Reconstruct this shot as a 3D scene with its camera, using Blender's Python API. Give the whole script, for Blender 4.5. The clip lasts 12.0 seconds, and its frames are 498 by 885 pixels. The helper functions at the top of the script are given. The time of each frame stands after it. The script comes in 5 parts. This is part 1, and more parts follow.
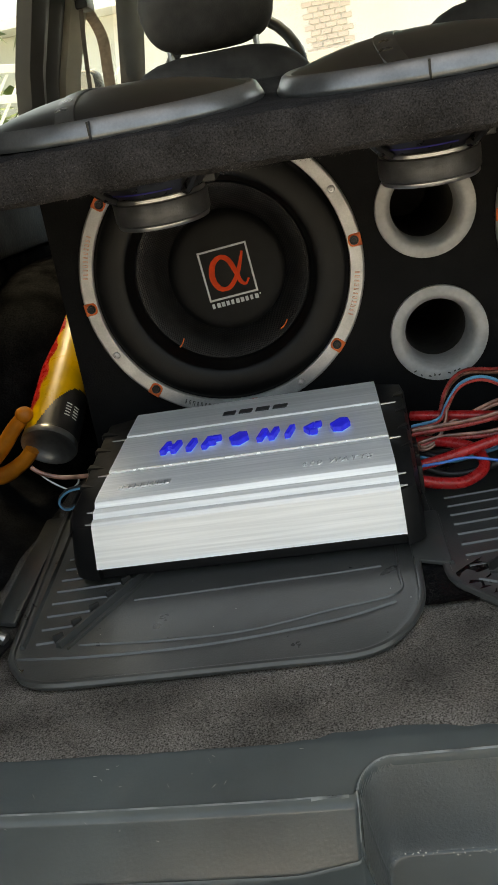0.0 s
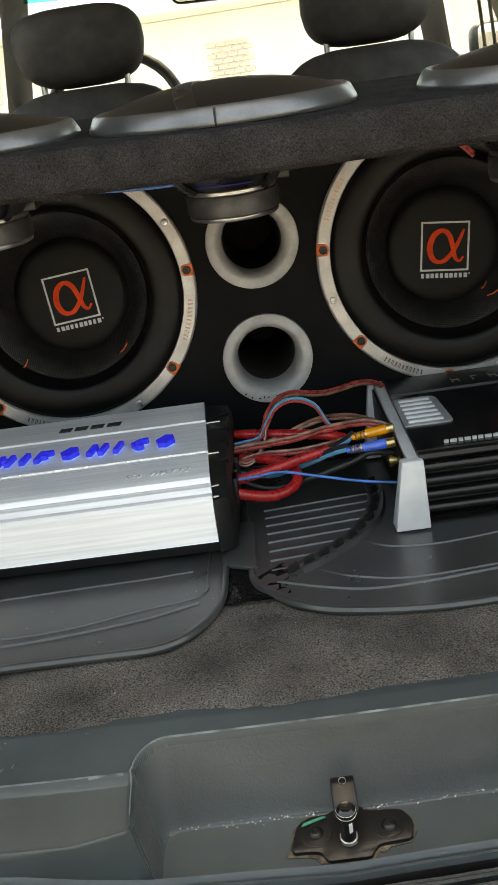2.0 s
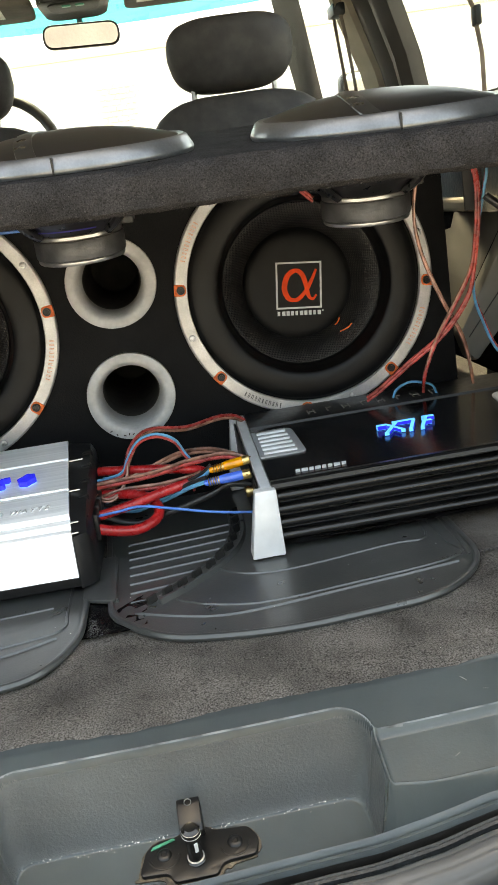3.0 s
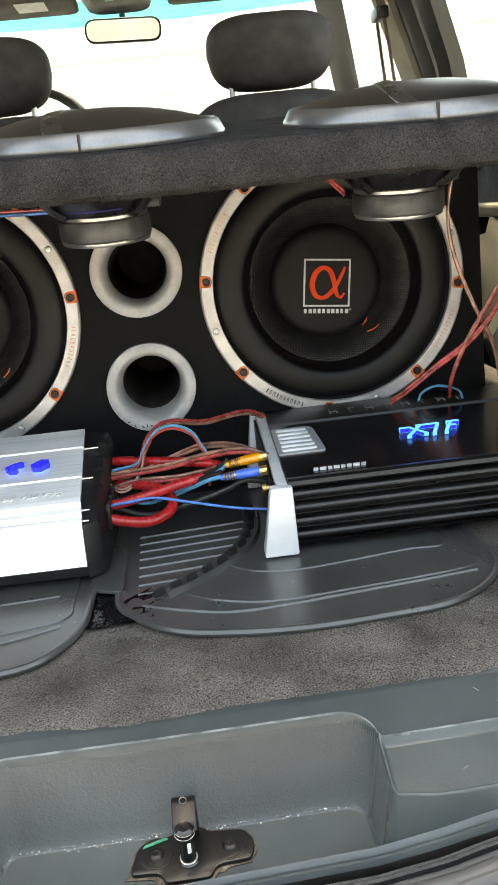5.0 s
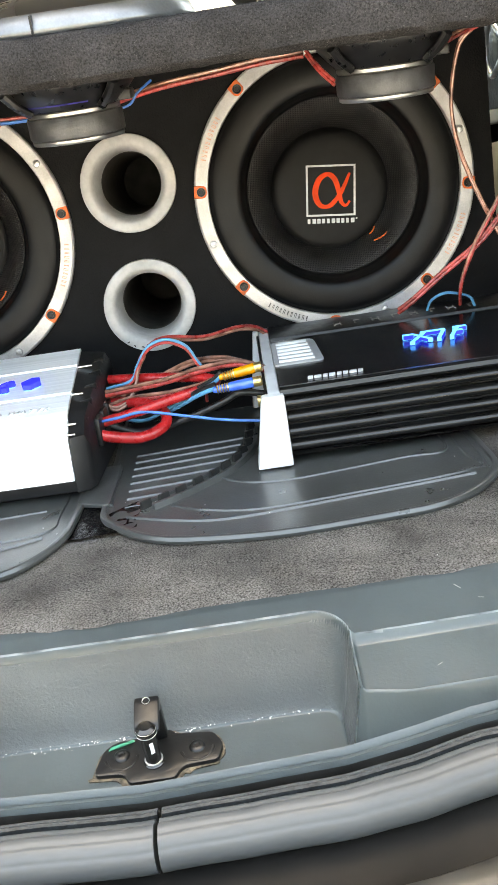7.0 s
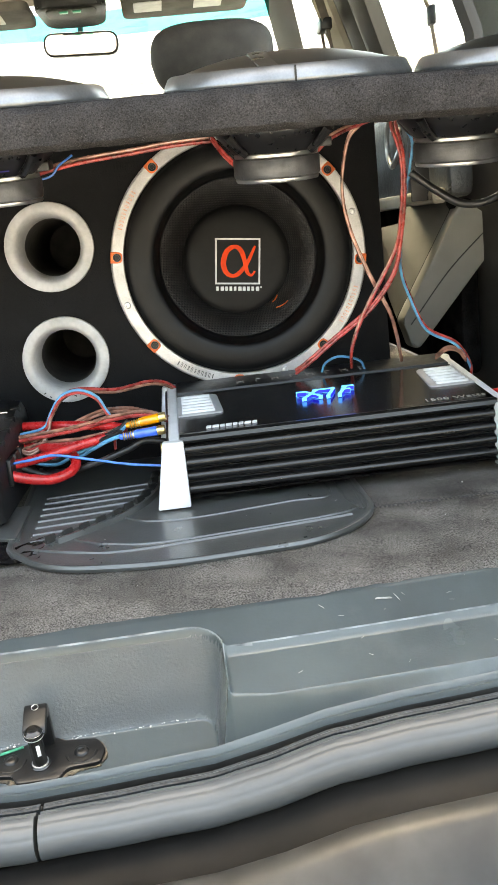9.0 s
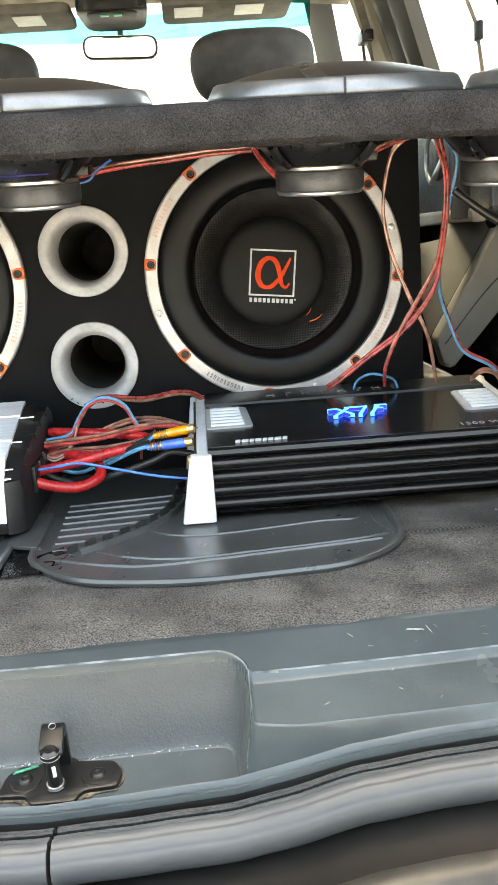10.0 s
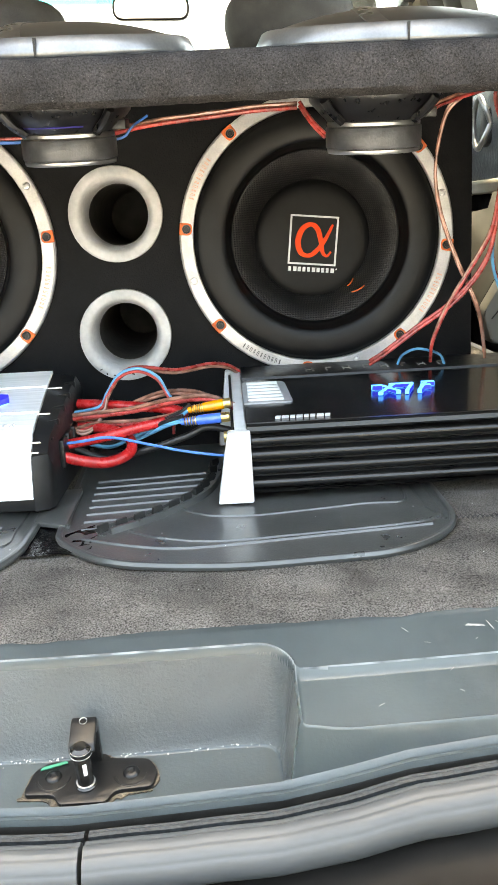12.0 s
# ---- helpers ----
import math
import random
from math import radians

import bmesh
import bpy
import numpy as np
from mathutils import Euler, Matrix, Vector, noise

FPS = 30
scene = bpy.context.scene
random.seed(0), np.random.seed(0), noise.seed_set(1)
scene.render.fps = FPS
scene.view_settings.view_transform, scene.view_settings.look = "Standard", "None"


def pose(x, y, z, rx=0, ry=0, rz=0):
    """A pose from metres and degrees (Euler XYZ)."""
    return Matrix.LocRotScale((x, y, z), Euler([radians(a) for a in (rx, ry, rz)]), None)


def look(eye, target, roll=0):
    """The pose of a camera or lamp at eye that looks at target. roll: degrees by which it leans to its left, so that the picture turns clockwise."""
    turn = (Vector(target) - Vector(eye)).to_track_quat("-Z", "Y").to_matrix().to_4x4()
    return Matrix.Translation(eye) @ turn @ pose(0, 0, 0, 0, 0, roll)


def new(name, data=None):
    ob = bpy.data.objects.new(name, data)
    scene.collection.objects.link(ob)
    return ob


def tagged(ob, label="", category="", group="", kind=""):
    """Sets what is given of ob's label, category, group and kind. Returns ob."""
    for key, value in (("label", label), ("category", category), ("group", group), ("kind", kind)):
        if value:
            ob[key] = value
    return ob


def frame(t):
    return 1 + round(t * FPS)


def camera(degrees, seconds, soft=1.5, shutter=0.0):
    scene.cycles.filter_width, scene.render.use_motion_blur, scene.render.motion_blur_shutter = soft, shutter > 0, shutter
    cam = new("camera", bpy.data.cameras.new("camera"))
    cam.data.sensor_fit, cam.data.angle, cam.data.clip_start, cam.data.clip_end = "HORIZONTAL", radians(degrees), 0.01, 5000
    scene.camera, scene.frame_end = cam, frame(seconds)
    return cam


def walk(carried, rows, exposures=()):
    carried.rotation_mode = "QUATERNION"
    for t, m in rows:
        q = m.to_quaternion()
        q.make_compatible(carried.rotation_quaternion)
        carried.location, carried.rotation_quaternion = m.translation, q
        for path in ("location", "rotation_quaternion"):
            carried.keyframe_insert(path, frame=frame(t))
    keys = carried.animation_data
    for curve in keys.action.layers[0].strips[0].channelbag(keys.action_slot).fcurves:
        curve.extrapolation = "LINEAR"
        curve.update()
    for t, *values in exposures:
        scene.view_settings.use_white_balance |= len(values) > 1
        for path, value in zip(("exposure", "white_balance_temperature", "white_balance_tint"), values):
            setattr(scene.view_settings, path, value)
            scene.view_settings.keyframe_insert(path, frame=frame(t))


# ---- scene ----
cam = camera(31.1, 12.0)
PATH = [
    (0, (-0.057, 0.017, 0.367), (-0.537, 1.86, -0.244), -10.7),
    (0.5, (-0.06, -0.011, 0.355), (-0.54, 1.846, -0.212), -10.2),
    (1, (-0.03, -0.013, 0.342), (-0.487, 1.855, -0.208), -10.1),
    (1.5, (-0.008, -0.015, 0.347), (-0.334, 1.874, -0.224), -8.3),
    (2, (0.035, -0.028, 0.355), (-0.242, 1.867, -0.22), -8.4),
    (2.5, (0.071, -0.045, 0.36), (-0.054, 1.874, -0.189), -8.3),
    (3, (0.083, -0.053, 0.354), (0.028, 1.875, -0.174), -8.5),
    (4.8, (0.094, -0.041, 0.339), (-0.014, 1.89, -0.17), -6.3),
    (5, (0.087, -0.037, 0.337), (-0.02, 1.895, -0.17), -6.1),
    (5.5, (0.1, 0.008, 0.304), (-0.081, 1.946, -0.152), -7.6),
    (6, (0.116, 0.044, 0.272), (-0.12, 1.955, -0.271), -9.4),
    (6.5, (0.133, 0.035, 0.261), (-0.137, 1.928, -0.326), -9.6),
    (7, (0.144, -0.014, 0.277), (-0.105, 1.884, -0.305), -8.7),
    (7.5, (0.164, -0.068, 0.273), (0.09, 1.847, -0.3), -5.8),
    (7.7, (0.174, -0.065, 0.263), (0.121, 1.858, -0.281), -5.8),
    (9.3, (0.182, -0.092, 0.271), (0.084, 1.856, -0.171), -5.9),
    (9.5, (0.176, -0.081, 0.274), (0.072, 1.867, -0.165), -5.2),
    (10, (0.17, -0.07, 0.273), (0.046, 1.88, -0.156), -3.9),
    (10.5, (0.172, -0.071, 0.26), (0.033, 1.878, -0.166), -3.5),
    (11, (0.175, -0.057, 0.253), (0.027, 1.887, -0.195), -3.4),
    (11.5, (0.164, -0.029, 0.261), (0.005, 1.905, -0.223), -3.2),
    (12, (0.146, -0.022, 0.264), (-0.021, 1.912, -0.216), -3.1),
]
EXPOSURES = [(0, 2.4, 10900, 2), (0.5, 2.3, 10900, 2), (1.0, 2.35, 10900, 2), (1.5, 2.5, 11000, 2), (2.0, 2.68, 11000, 2), (2.5, 3.15, 10800, 2), (3.2, 3.42, 10600, 2), (4.8, 3.58, 10300, 2), (5.5, 3.55, 10000, 2), (6.0, 3.65, 9900, 2), (6.5, 4.0, 9900, 2), (7.7, 4.35, 9900, 2), (9.5, 4.15, 9900, 2), (11, 4.23, 9900, 2), (12, 4.42, 9900, 2)]
walk(cam, [(t, look(eye, target, roll)) for t, eye, target, roll in PATH], EXPOSURES)


# ---- light ----
world = bpy.data.worlds.new("world")
scene.world = world
world.use_nodes = True
wn = world.node_tree.nodes
sky = wn.new("ShaderNodeTexSky")
sky.sky_type = "NISHITA"
sky.sun_disc = False
sky.sun_elevation = radians(72)
sky.sun_rotation = radians(-6.5)
sky.dust_density = 3.0
sky.air_density = 0.8
wn["Background"].inputs["Strength"].default_value = 0.15
world.node_tree.links.new(sky.outputs["Color"], wn["Background"].inputs["Color"])
sun = new("sun", bpy.data.lights.new("sun", "SUN"))
sun.data.energy = 1.3
sun.data.angle = radians(18)
sun.data.color = (1.0, 0.95, 0.87)
sun.matrix_world = look((0, 0, 0), (0.035, -0.307, -0.951))

# frames of reference: the car's own axes, and the loudspeaker box's
CAR = pose(-0.015, 0.47, 0, 0, 0, 6.5)


# ---- materials ----
def mat(name, col, rough=0.5, metal=0.0, spread=0.12, scale=40.0, bump=0.0, bscale=300.0, fine=0.0, fscale=900.0, col2=None,
        grain=0.0, gscale=700.0, wear=0.0, wcol=(0.4, 0.4, 0.4), wscale=9.0, stretch=None, coat=0.0, emit=None, espow=0.0, spec=0.5, rspread=0.1, weave=0.0):
    m = bpy.data.materials.new(name)
    m.use_nodes = True
    nt = m.node_tree
    n, l = nt.nodes, nt.links
    b = n["Principled BSDF"]
    tc = n.new("ShaderNodeTexCoord")
    vec = tc.outputs["Object"]
    if stretch:
        mp = n.new("ShaderNodeMapping")
        mp.inputs["Scale"].default_value = stretch
        l.new(vec, mp.inputs["Vector"])
        vec = mp.outputs["Vector"]

    def nz(sc, det=4.0, v=None):
        t = n.new("ShaderNodeTexNoise")
        t.inputs["Scale"].default_value = sc
        t.inputs["Detail"].default_value = det
        l.new(v or vec, t.inputs["Vector"])
        return t.outputs["Fac"]

    big = nz(scale)
    ramp = n.new("ShaderNodeValToRGB")
    c2 = col2 or tuple(c * (1 - 2.2 * spread) for c in col)
    c1 = col if col2 else tuple(min(1.0, c * (1 + 2.2 * spread)) for c in col)
    ramp.color_ramp.elements[0].position, ramp.color_ramp.elements[1].position = 0.3, 0.7
    ramp.color_ramp.elements[0].color = (*c2, 1)
    ramp.color_ramp.elements[1].color = (*c1, 1)
    l.new(big, ramp.inputs["Fac"])
    out = ramp.outputs["Color"]
    if wear:
        w = n.new("ShaderNodeValToRGB")
        w.color_ramp.elements[0].position, w.color_ramp.elements[1].position = 0.62, 0.74
        w.color_ramp.elements[0].color, w.color_ramp.elements[1].color = (0, 0, 0, 1), (wear, wear, wear, 1)
        l.new(nz(wscale, 8.0, tc.outputs["Object"]), w.inputs["Fac"])
        mx = n.new("ShaderNodeMix")
        mx.data_type = "RGBA"
        l.new(w.outputs["Color"], mx.inputs["Factor"])
        l.new(out, mx.inputs["A"])
        mx.inputs["B"].default_value = (*wcol, 1)
        out = mx.outputs["Result"]
    if grain:
        g = n.new("ShaderNodeMapRange")
        g.inputs["From Min"].default_value, g.inputs["From Max"].default_value = 0.3, 0.7
        g.inputs["To Min"].default_value, g.inputs["To Max"].default_value = 1 - grain, 1 + grain
        l.new(nz(gscale, 3.0), g.inputs["Value"])
        mg = n.new("ShaderNodeMix")
        mg.data_type, mg.blend_type = "RGBA", "MULTIPLY"
        mg.inputs["Factor"].default_value = 1.0
        l.new(out, mg.inputs["A"])
        l.new(g.outputs["Result"], mg.inputs["B"])
        out = mg.outputs["Result"]
    l.new(out, b.inputs["Base Color"])
    mr = n.new("ShaderNodeMapRange")
    mr.inputs["To Min"].default_value, mr.inputs["To Max"].default_value = max(0.02, rough - rspread), min(1.0, rough + rspread)
    l.new(nz(scale * 2.3), mr.inputs["Value"])
    l.new(mr.outputs["Result"], b.inputs["Roughness"])
    b.inputs["Metallic"].default_value = metal
    b.inputs["Specular IOR Level"].default_value = spec
    b.inputs["Coat Weight"].default_value = coat
    if bump or fine or weave:
        last = None
        if weave:
            waves = []
            for ax in ("X", "Z"):
                wv = n.new("ShaderNodeTexWave")
                wv.bands_direction = ax
                wv.inputs["Scale"].default_value = weave
                wv.inputs["Distortion"].default_value = 0.6
                l.new(tc.outputs["Object"], wv.inputs["Vector"])
                waves.append(wv.outputs["Fac"])
            mw = n.new("ShaderNodeMath")
            mw.operation = "MULTIPLY"
            l.new(waves[0], mw.inputs[0])
            l.new(waves[1], mw.inputs[1])
            bw_ = n.new("ShaderNodeBump")
            bw_.inputs["Strength"].default_value = 0.8
            bw_.inputs["Distance"].default_value = 0.0006
            l.new(mw.outputs["Value"], bw_.inputs["Height"])
            last = bw_.outputs["Normal"]
        for s_, k_ in ((bscale, bump), (fscale, fine)):
            if not k_:
                continue
            bp = n.new("ShaderNodeBump")
            bp.inputs["Strength"].default_value = k_
            bp.inputs["Distance"].default_value = 0.5 / s_
            l.new(nz(s_, 3.0), bp.inputs["Height"])
            if last:
                l.new(last, bp.inputs["Normal"])
            last = bp.outputs["Normal"]
        l.new(last, b.inputs["Normal"])
    if emit:
        b.inputs["Emission Color"].default_value = (*emit, 1)
        b.inputs["Emission Strength"].default_value = espow
    return m


def glass(name, tint, gloss=0.06):
    m = bpy.data.materials.new(name)
    m.use_nodes = True
    n, l = m.node_tree.nodes, m.node_tree.links
    tr, gl, mx = n.new("ShaderNodeBsdfTransparent"), n.new("ShaderNodeBsdfGlossy"), n.new("ShaderNodeMixShader")
    tr.inputs["Color"].default_value = (*tint, 1)
    gl.inputs["Roughness"].default_value = 0.02
    mx.inputs["Fac"].default_value = gloss
    l.new(tr.outputs["BSDF"], mx.inputs[1])
    l.new(gl.outputs["BSDF"], mx.inputs[2])
    l.new(mx.outputs["Shader"], n["Material Output"].inputs["Surface"])
    return m


CARPET = mat("carpet", (0.158, 0.150, 0.141), 0.95, scale=14, spread=0.2, grain=0.8, gscale=820, bump=0.5, bscale=800, fine=0.8, fscale=1700, spec=0.1, wear=0.3, wcol=(0.2, 0.182, 0.16), wscale=11)
FELT = mat("grey_felt", (0.026, 0.024, 0.024), 0.98, scale=30, spread=0.14, grain=0.5, gscale=760, bump=0.7, bscale=600, fine=0.8, fscale=1500, spec=0.05)
FIBRE = mat("felt_fibre", (0.07, 0.065, 0.063), 0.95, scale=200, spread=0.25, spec=0.05)
TRIM = mat("sill_plastic", (0.092, 0.114, 0.121), 0.24, scale=8, spread=0.09, bump=0.1, bscale=420, fine=0.1, fscale=1500, rspread=0.07, spec=0.8, wear=0.35, wcol=(0.13, 0.15, 0.155), wscale=22)
# pale crest tone: edge wear plus a specular highlight painted in
WORN_GLINT = mat("worn_edge_with_highlight", (0.17, 0.195, 0.205), 0.18, scale=60, spread=0.25, rspread=0.08, spec=0.9)
GRAIN = mat("grained_plastic", (0.112, 0.128, 0.135), 0.32, scale=9, spread=0.12, bump=0.5, bscale=430, fine=0.4, fscale=1100, spec=0.8, rspread=0.08)
SEALM = mat("seal_rubber", (0.058, 0.063, 0.066), 0.5, scale=14, spread=0.08, bump=0.05, bscale=240, grain=0.06, gscale=420, stretch=(0.25, 1, 1), rspread=0.06, spec=0.4, wear=0.15, wcol=(0.09, 0.088, 0.085), wscale=90)
SEALRIB = mat("seal_ribbing", (0.02, 0.0235, 0.0255), 0.55, scale=220, spread=0.2, grain=0.4, gscale=520, bump=0.5, bscale=430, spec=0.3)
RUBBER = mat("mat_rubber", (0.050, 0.053, 0.052), 0.3, scale=16, spread=0.12, bump=0.12, bscale=500, fine=0.15, fscale=1600, rspread=0.07, spec=0.7, wear=0.2, wcol=(0.07, 0.073, 0.072), wscale=22)
BUMPER = mat("bumper_paint", (0.042, 0.041, 0.038), 0.45, scale=14, spread=0.2, grain=0.15, gscale=60, coat=0.1)
BODY = mat("body_underlayer", (0.014, 0.0125, 0.011), 0.6, scale=9, spread=0.25, spec=0.25)
BOXM = mat("box_black_vinyl", (0.0035, 0.0035, 0.004), 0.65, scale=20, spread=0.2, bump=0.5, bscale=500, fine=0.3, fscale=1500, spec=0.14)
RING = mat("brushed_ring", (0.5, 0.49, 0.482), 0.36, 0.45, scale=45, spread=0.08, grain=0.08, gscale=500, wear=0.3, wcol=(0.4, 0.375, 0.36), wscale=30)
SURR = mat("foam_surround", (0.0034, 0.0034, 0.0036), 0.45, spec=0.24, scale=40, spread=0.2, bump=0.1, bscale=500)
CONE = mat("woven_cone", (0.0145, 0.0137, 0.0135), 0.45, scale=60, spread=0.25, grain=0.2, gscale=300, weave=160, spec=0.4)
CAP = mat("dust_cap", (0.0042, 0.0042, 0.0044), 0.5, scale=50, spread=0.15, bump=0.15, bscale=900, spec=0.18)
ORANGE = mat("orange_gasket", (0.72, 0.13, 0.025), 0.55, scale=150, spread=0.12)
ORANGET = mat("orange_print", (0.62, 0.3, 0.2), 0.6, scale=300, spread=0.12)
RED = mat("red_print", (0.8, 0.062, 0.014), 0.6, scale=120, spread=0.06, spec=0.2)
SILVERP = mat("silver_print", (0.62, 0.62, 0.62), 0.5, scale=200, spread=0.06)
DARKS = mat("dim_print", (0.2, 0.19, 0.17), 0.5, scale=200, spread=0.06)
CHROME = mat("chrome_print", (0.72, 0.72, 0.72), 0.3, 0.6, scale=300, spread=0.1)
DARKP = mat("dark_print", (0.06, 0.06, 0.065), 0.35, 0.4, scale=200, spread=0.1)
BOLT = mat("black_bolt", (0.007, 0.007, 0.0072), 0.34, 0.0, scale=120, spec=0.35, bump=0.1, bscale=300)
SCREW = mat("steel_screw", (0.5, 0.5, 0.5), 0.35, 0.9, scale=300)
PORTW = mat("port_plastic", (0.46, 0.452, 0.442), 0.45, scale=30, spread=0.08, grain=0.06, gscale=250, bump=0.1, bscale=300, wear=0.35, wcol=(0.33, 0.31, 0.285), wscale=45)
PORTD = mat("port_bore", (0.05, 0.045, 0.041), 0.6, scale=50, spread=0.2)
ALU = mat("brushed_aluminium", (0.9, 0.9, 0.89), 0.36, 0.2, scale=30, spread=0.04, grain=0.1, gscale=400, bump=0.12, bscale=600, stretch=(0.02, 1, 1), rspread=0.05)
ALUB = mat("bright_groove", (0.86, 0.86, 0.85), 0.25, 0.6, scale=60, spread=0.03)
BLKP = mat("black_plastic", (0.009, 0.009, 0.0095), 0.4, scale=60, spread=0.15, bump=0.1, bscale=600, spec=0.35)
GLOSS = mat("gloss_black_panel", (0.008, 0.008, 0.009), 0.16, scale=60, spread=0.1, rspread=0.03, spec=0.45)
FIN = mat("black_heatsink", (0.005, 0.005, 0.005), 0.3, 0.0, scale=90, spread=0.25, grain=0.3, gscale=500, stretch=(0.06, 1, 1), spec=0.5, rspread=0.12)
SILV = mat("silver_paint", (0.62, 0.63, 0.63), 0.4, 0.05, scale=60, spread=0.03, bump=0.05, bscale=600)
LED = mat("blue_lit_acrylic", (0.01, 0.02, 0.35), 0.15, scale=80, emit=(0.005, 0.015, 1.0), espow=0.10)
LEDW = mat("blue_lit_edge", (0.06, 0.3, 0.85), 0.15, scale=80, emit=(0.02, 0.24, 1.0), espow=0.26)
CREDW = mat("red_cable", (0.42, 0.016, 0.018), 0.28, scale=60, spread=0.1)
CRED = mat("red_thin_wire", (0.36, 0.045, 0.04), 0.28, scale=60, spread=0.25)
CCOP = mat("copper_clear_wire", (0.3, 0.14, 0.1), 0.22, 0.2, scale=70, spread=0.3, coat=0.4, wear=0.5, wcol=(0.34, 0.3, 0.28), wscale=40)
CBLU = mat("blue_wire", (0.03, 0.16, 0.5), 0.35, scale=60, spread=0.15)
CCYA = mat("pale_blue_wire", (0.07, 0.27, 0.45), 0.35, scale=60, spread=0.15)
CBLK = mat("black_wire", (0.015, 0.015, 0.016), 0.4, scale=60, spread=0.15)
RCAO = mat("orange_plug", (0.75, 0.27, 0.01), 0.2, scale=90, spread=0.1, coat=0.5)
RCAB = mat("blue_plug", (0.03, 0.13, 0.6), 0.2, scale=90, spread=0.1, coat=0.5)
GOLD = mat("brass_plug", (0.6, 0.45, 0.2), 0.3, 0.9, scale=90)
FERR = mat("ferrite_magnet", (0.055, 0.055, 0.057), 0.42, 0.35, scale=70, spread=0.2, bump=0.2, bscale=500, wear=0.3, wcol=(0.1, 0.098, 0.096), wscale=60)
STEEL = mat("plated_steel", (0.36, 0.358, 0.355), 0.32, 0.9, scale=50, spread=0.12, wear=0.3, wcol=(0.2, 0.18, 0.16), wscale=90)
BASKET = mat("basket_black", (0.007, 0.007, 0.008), 0.3, 0.0, scale=60, spec=0.4)
VIOLET = mat("violet_gasket", (0.025, 0.02, 0.16), 0.4, scale=60)
COVR = mat("cover_rim_silver", (0.2, 0.2, 0.2), 0.33, 0.75, scale=25, spread=0.12, grain=0.06, gscale=500)
COVM = mat("cover_mesh", (0.010, 0.0095, 0.009), 0.36, 0.0, scale=40, spread=0.08, rspread=0.02)
COVS = mat("cover_strap", (0.018, 0.0175, 0.017), 0.3, 0.0, scale=30, spread=0.1)
SEATF = mat("seat_cloth", (0.04, 0.036, 0.034), 0.6, scale=30, spread=0.14, grain=0.15, bump=0.4, bscale=500, spec=0.3)
CABIN = mat("cabin_plastic", (0.02, 0.019, 0.018), 0.6, scale=10, spread=0.12, bump=0.2, bscale=400)
PILLAR = mat("pillar_trim", (0.02, 0.0175, 0.016), 0.45, scale=10, spread=0.12, bump=0.2, bscale=400)
BEIGE = mat("beige_trim", (0.46, 0.42, 0.34), 0.6, scale=10, spread=0.08, bump=0.2, bscale=400)
GREYT = mat("pale_grey_panel", (0.205, 0.205, 0.192), 0.55, scale=8, spread=0.1, bump=0.15, bscale=400, wear=0.3, wcol=(0.16, 0.158, 0.147), wscale=9)
LEATH = mat("grey_leather", (0.075, 0.084, 0.09), 0.45, scale=14, spread=0.2, bump=0.5, bscale=160)
HEADL = mat("headliner", (0.16, 0.15, 0.135), 0.95, scale=20, spread=0.1, bump=0.3, bscale=600, spec=0.1)
DASHM = mat("dash_plastic", (0.09, 0.1, 0.105), 0.55, scale=14, spread=0.1)
BELT = mat("seat_belt_web", (0.25, 0.215, 0.18), 0.85, scale=60, spread=0.1, bump=0.3, bscale=700)
SCUFF = mat("scuff", (0.3, 0.31, 0.3), 0.7, scale=300, spread=0.2)
WHITE = mat("white_label", (0.75, 0.74, 0.7), 0.6, scale=30, spread=0.06)
YELLOW = mat("yellow_print", (0.5, 0.29, 0.01), 0.3, scale=30, spread=0.1)
GLOVE = mat("orange_rubber", (0.55, 0.16, 0.01), 0.5, scale=30, spread=0.15, bump=0.2, bscale=200)
MIRR = mat("mirror_silver", (0.9, 0.9, 0.9), 0.02, 1.0, spread=0.0, rspread=0.0)
DISPL = mat("green_display", (0.02, 0.1, 0.07), 0.3, emit=(0.02, 0.5, 0.3), espow=0.03)
PLASTICW = mat("shiny_black_film", (0.01, 0.01, 0.011), 0.15, scale=50, bump=0.8, bscale=80)
CONCR = mat("pale_concrete", (0.15, 0.145, 0.135), 0.9, scale=1.2, spread=0.1, bump=0.4, bscale=30)
STUCCO = mat("cream_stucco", (0.86, 0.83, 0.76), 0.9, scale=1.5, spread=0.03, bump=0.4, bscale=40)
BRICK = mat("pink_brick", (0.74, 0.6, 0.52), 0.9, scale=3, spread=0.08, bump=0.3, bscale=60)
LEAF = mat("pale_leaf", (0.12, 0.16, 0.05), 0.6, scale=5, spread=0.3)
CLEAR = glass("clear_glass", (0.93, 0.96, 0.94))
TINT = glass("tinted_band", (0.04, 0.4, 0.37))
PAVE = mat("pale_paving", (0.37, 0.38, 0.385), 0.9, scale=1.2, spread=0.1, bump=0.4, bscale=30)
OILED = mat("oily_steel", (0.06, 0.058, 0.055), 0.2, 0.8, scale=120, spread=0.2)
ARCHM = mat("black_arch_carpet", (0.008, 0.008, 0.0082), 1.0, scale=30, spread=0.3, grain=0.6, gscale=500, bump=0.8, bscale=400, spec=0.0)
# near-black tone that puts the shade of gaps and slots into colour
GAP_SHADE = mat("gap_shade_black", (0.014, 0.0145, 0.014), 0.5, scale=40, spread=0.15, bump=0.2, bscale=500)
PADM = mat("grey_pad", (0.42, 0.425, 0.43), 0.4, 0.2, scale=60, spread=0.05, bump=0.05, bscale=600)


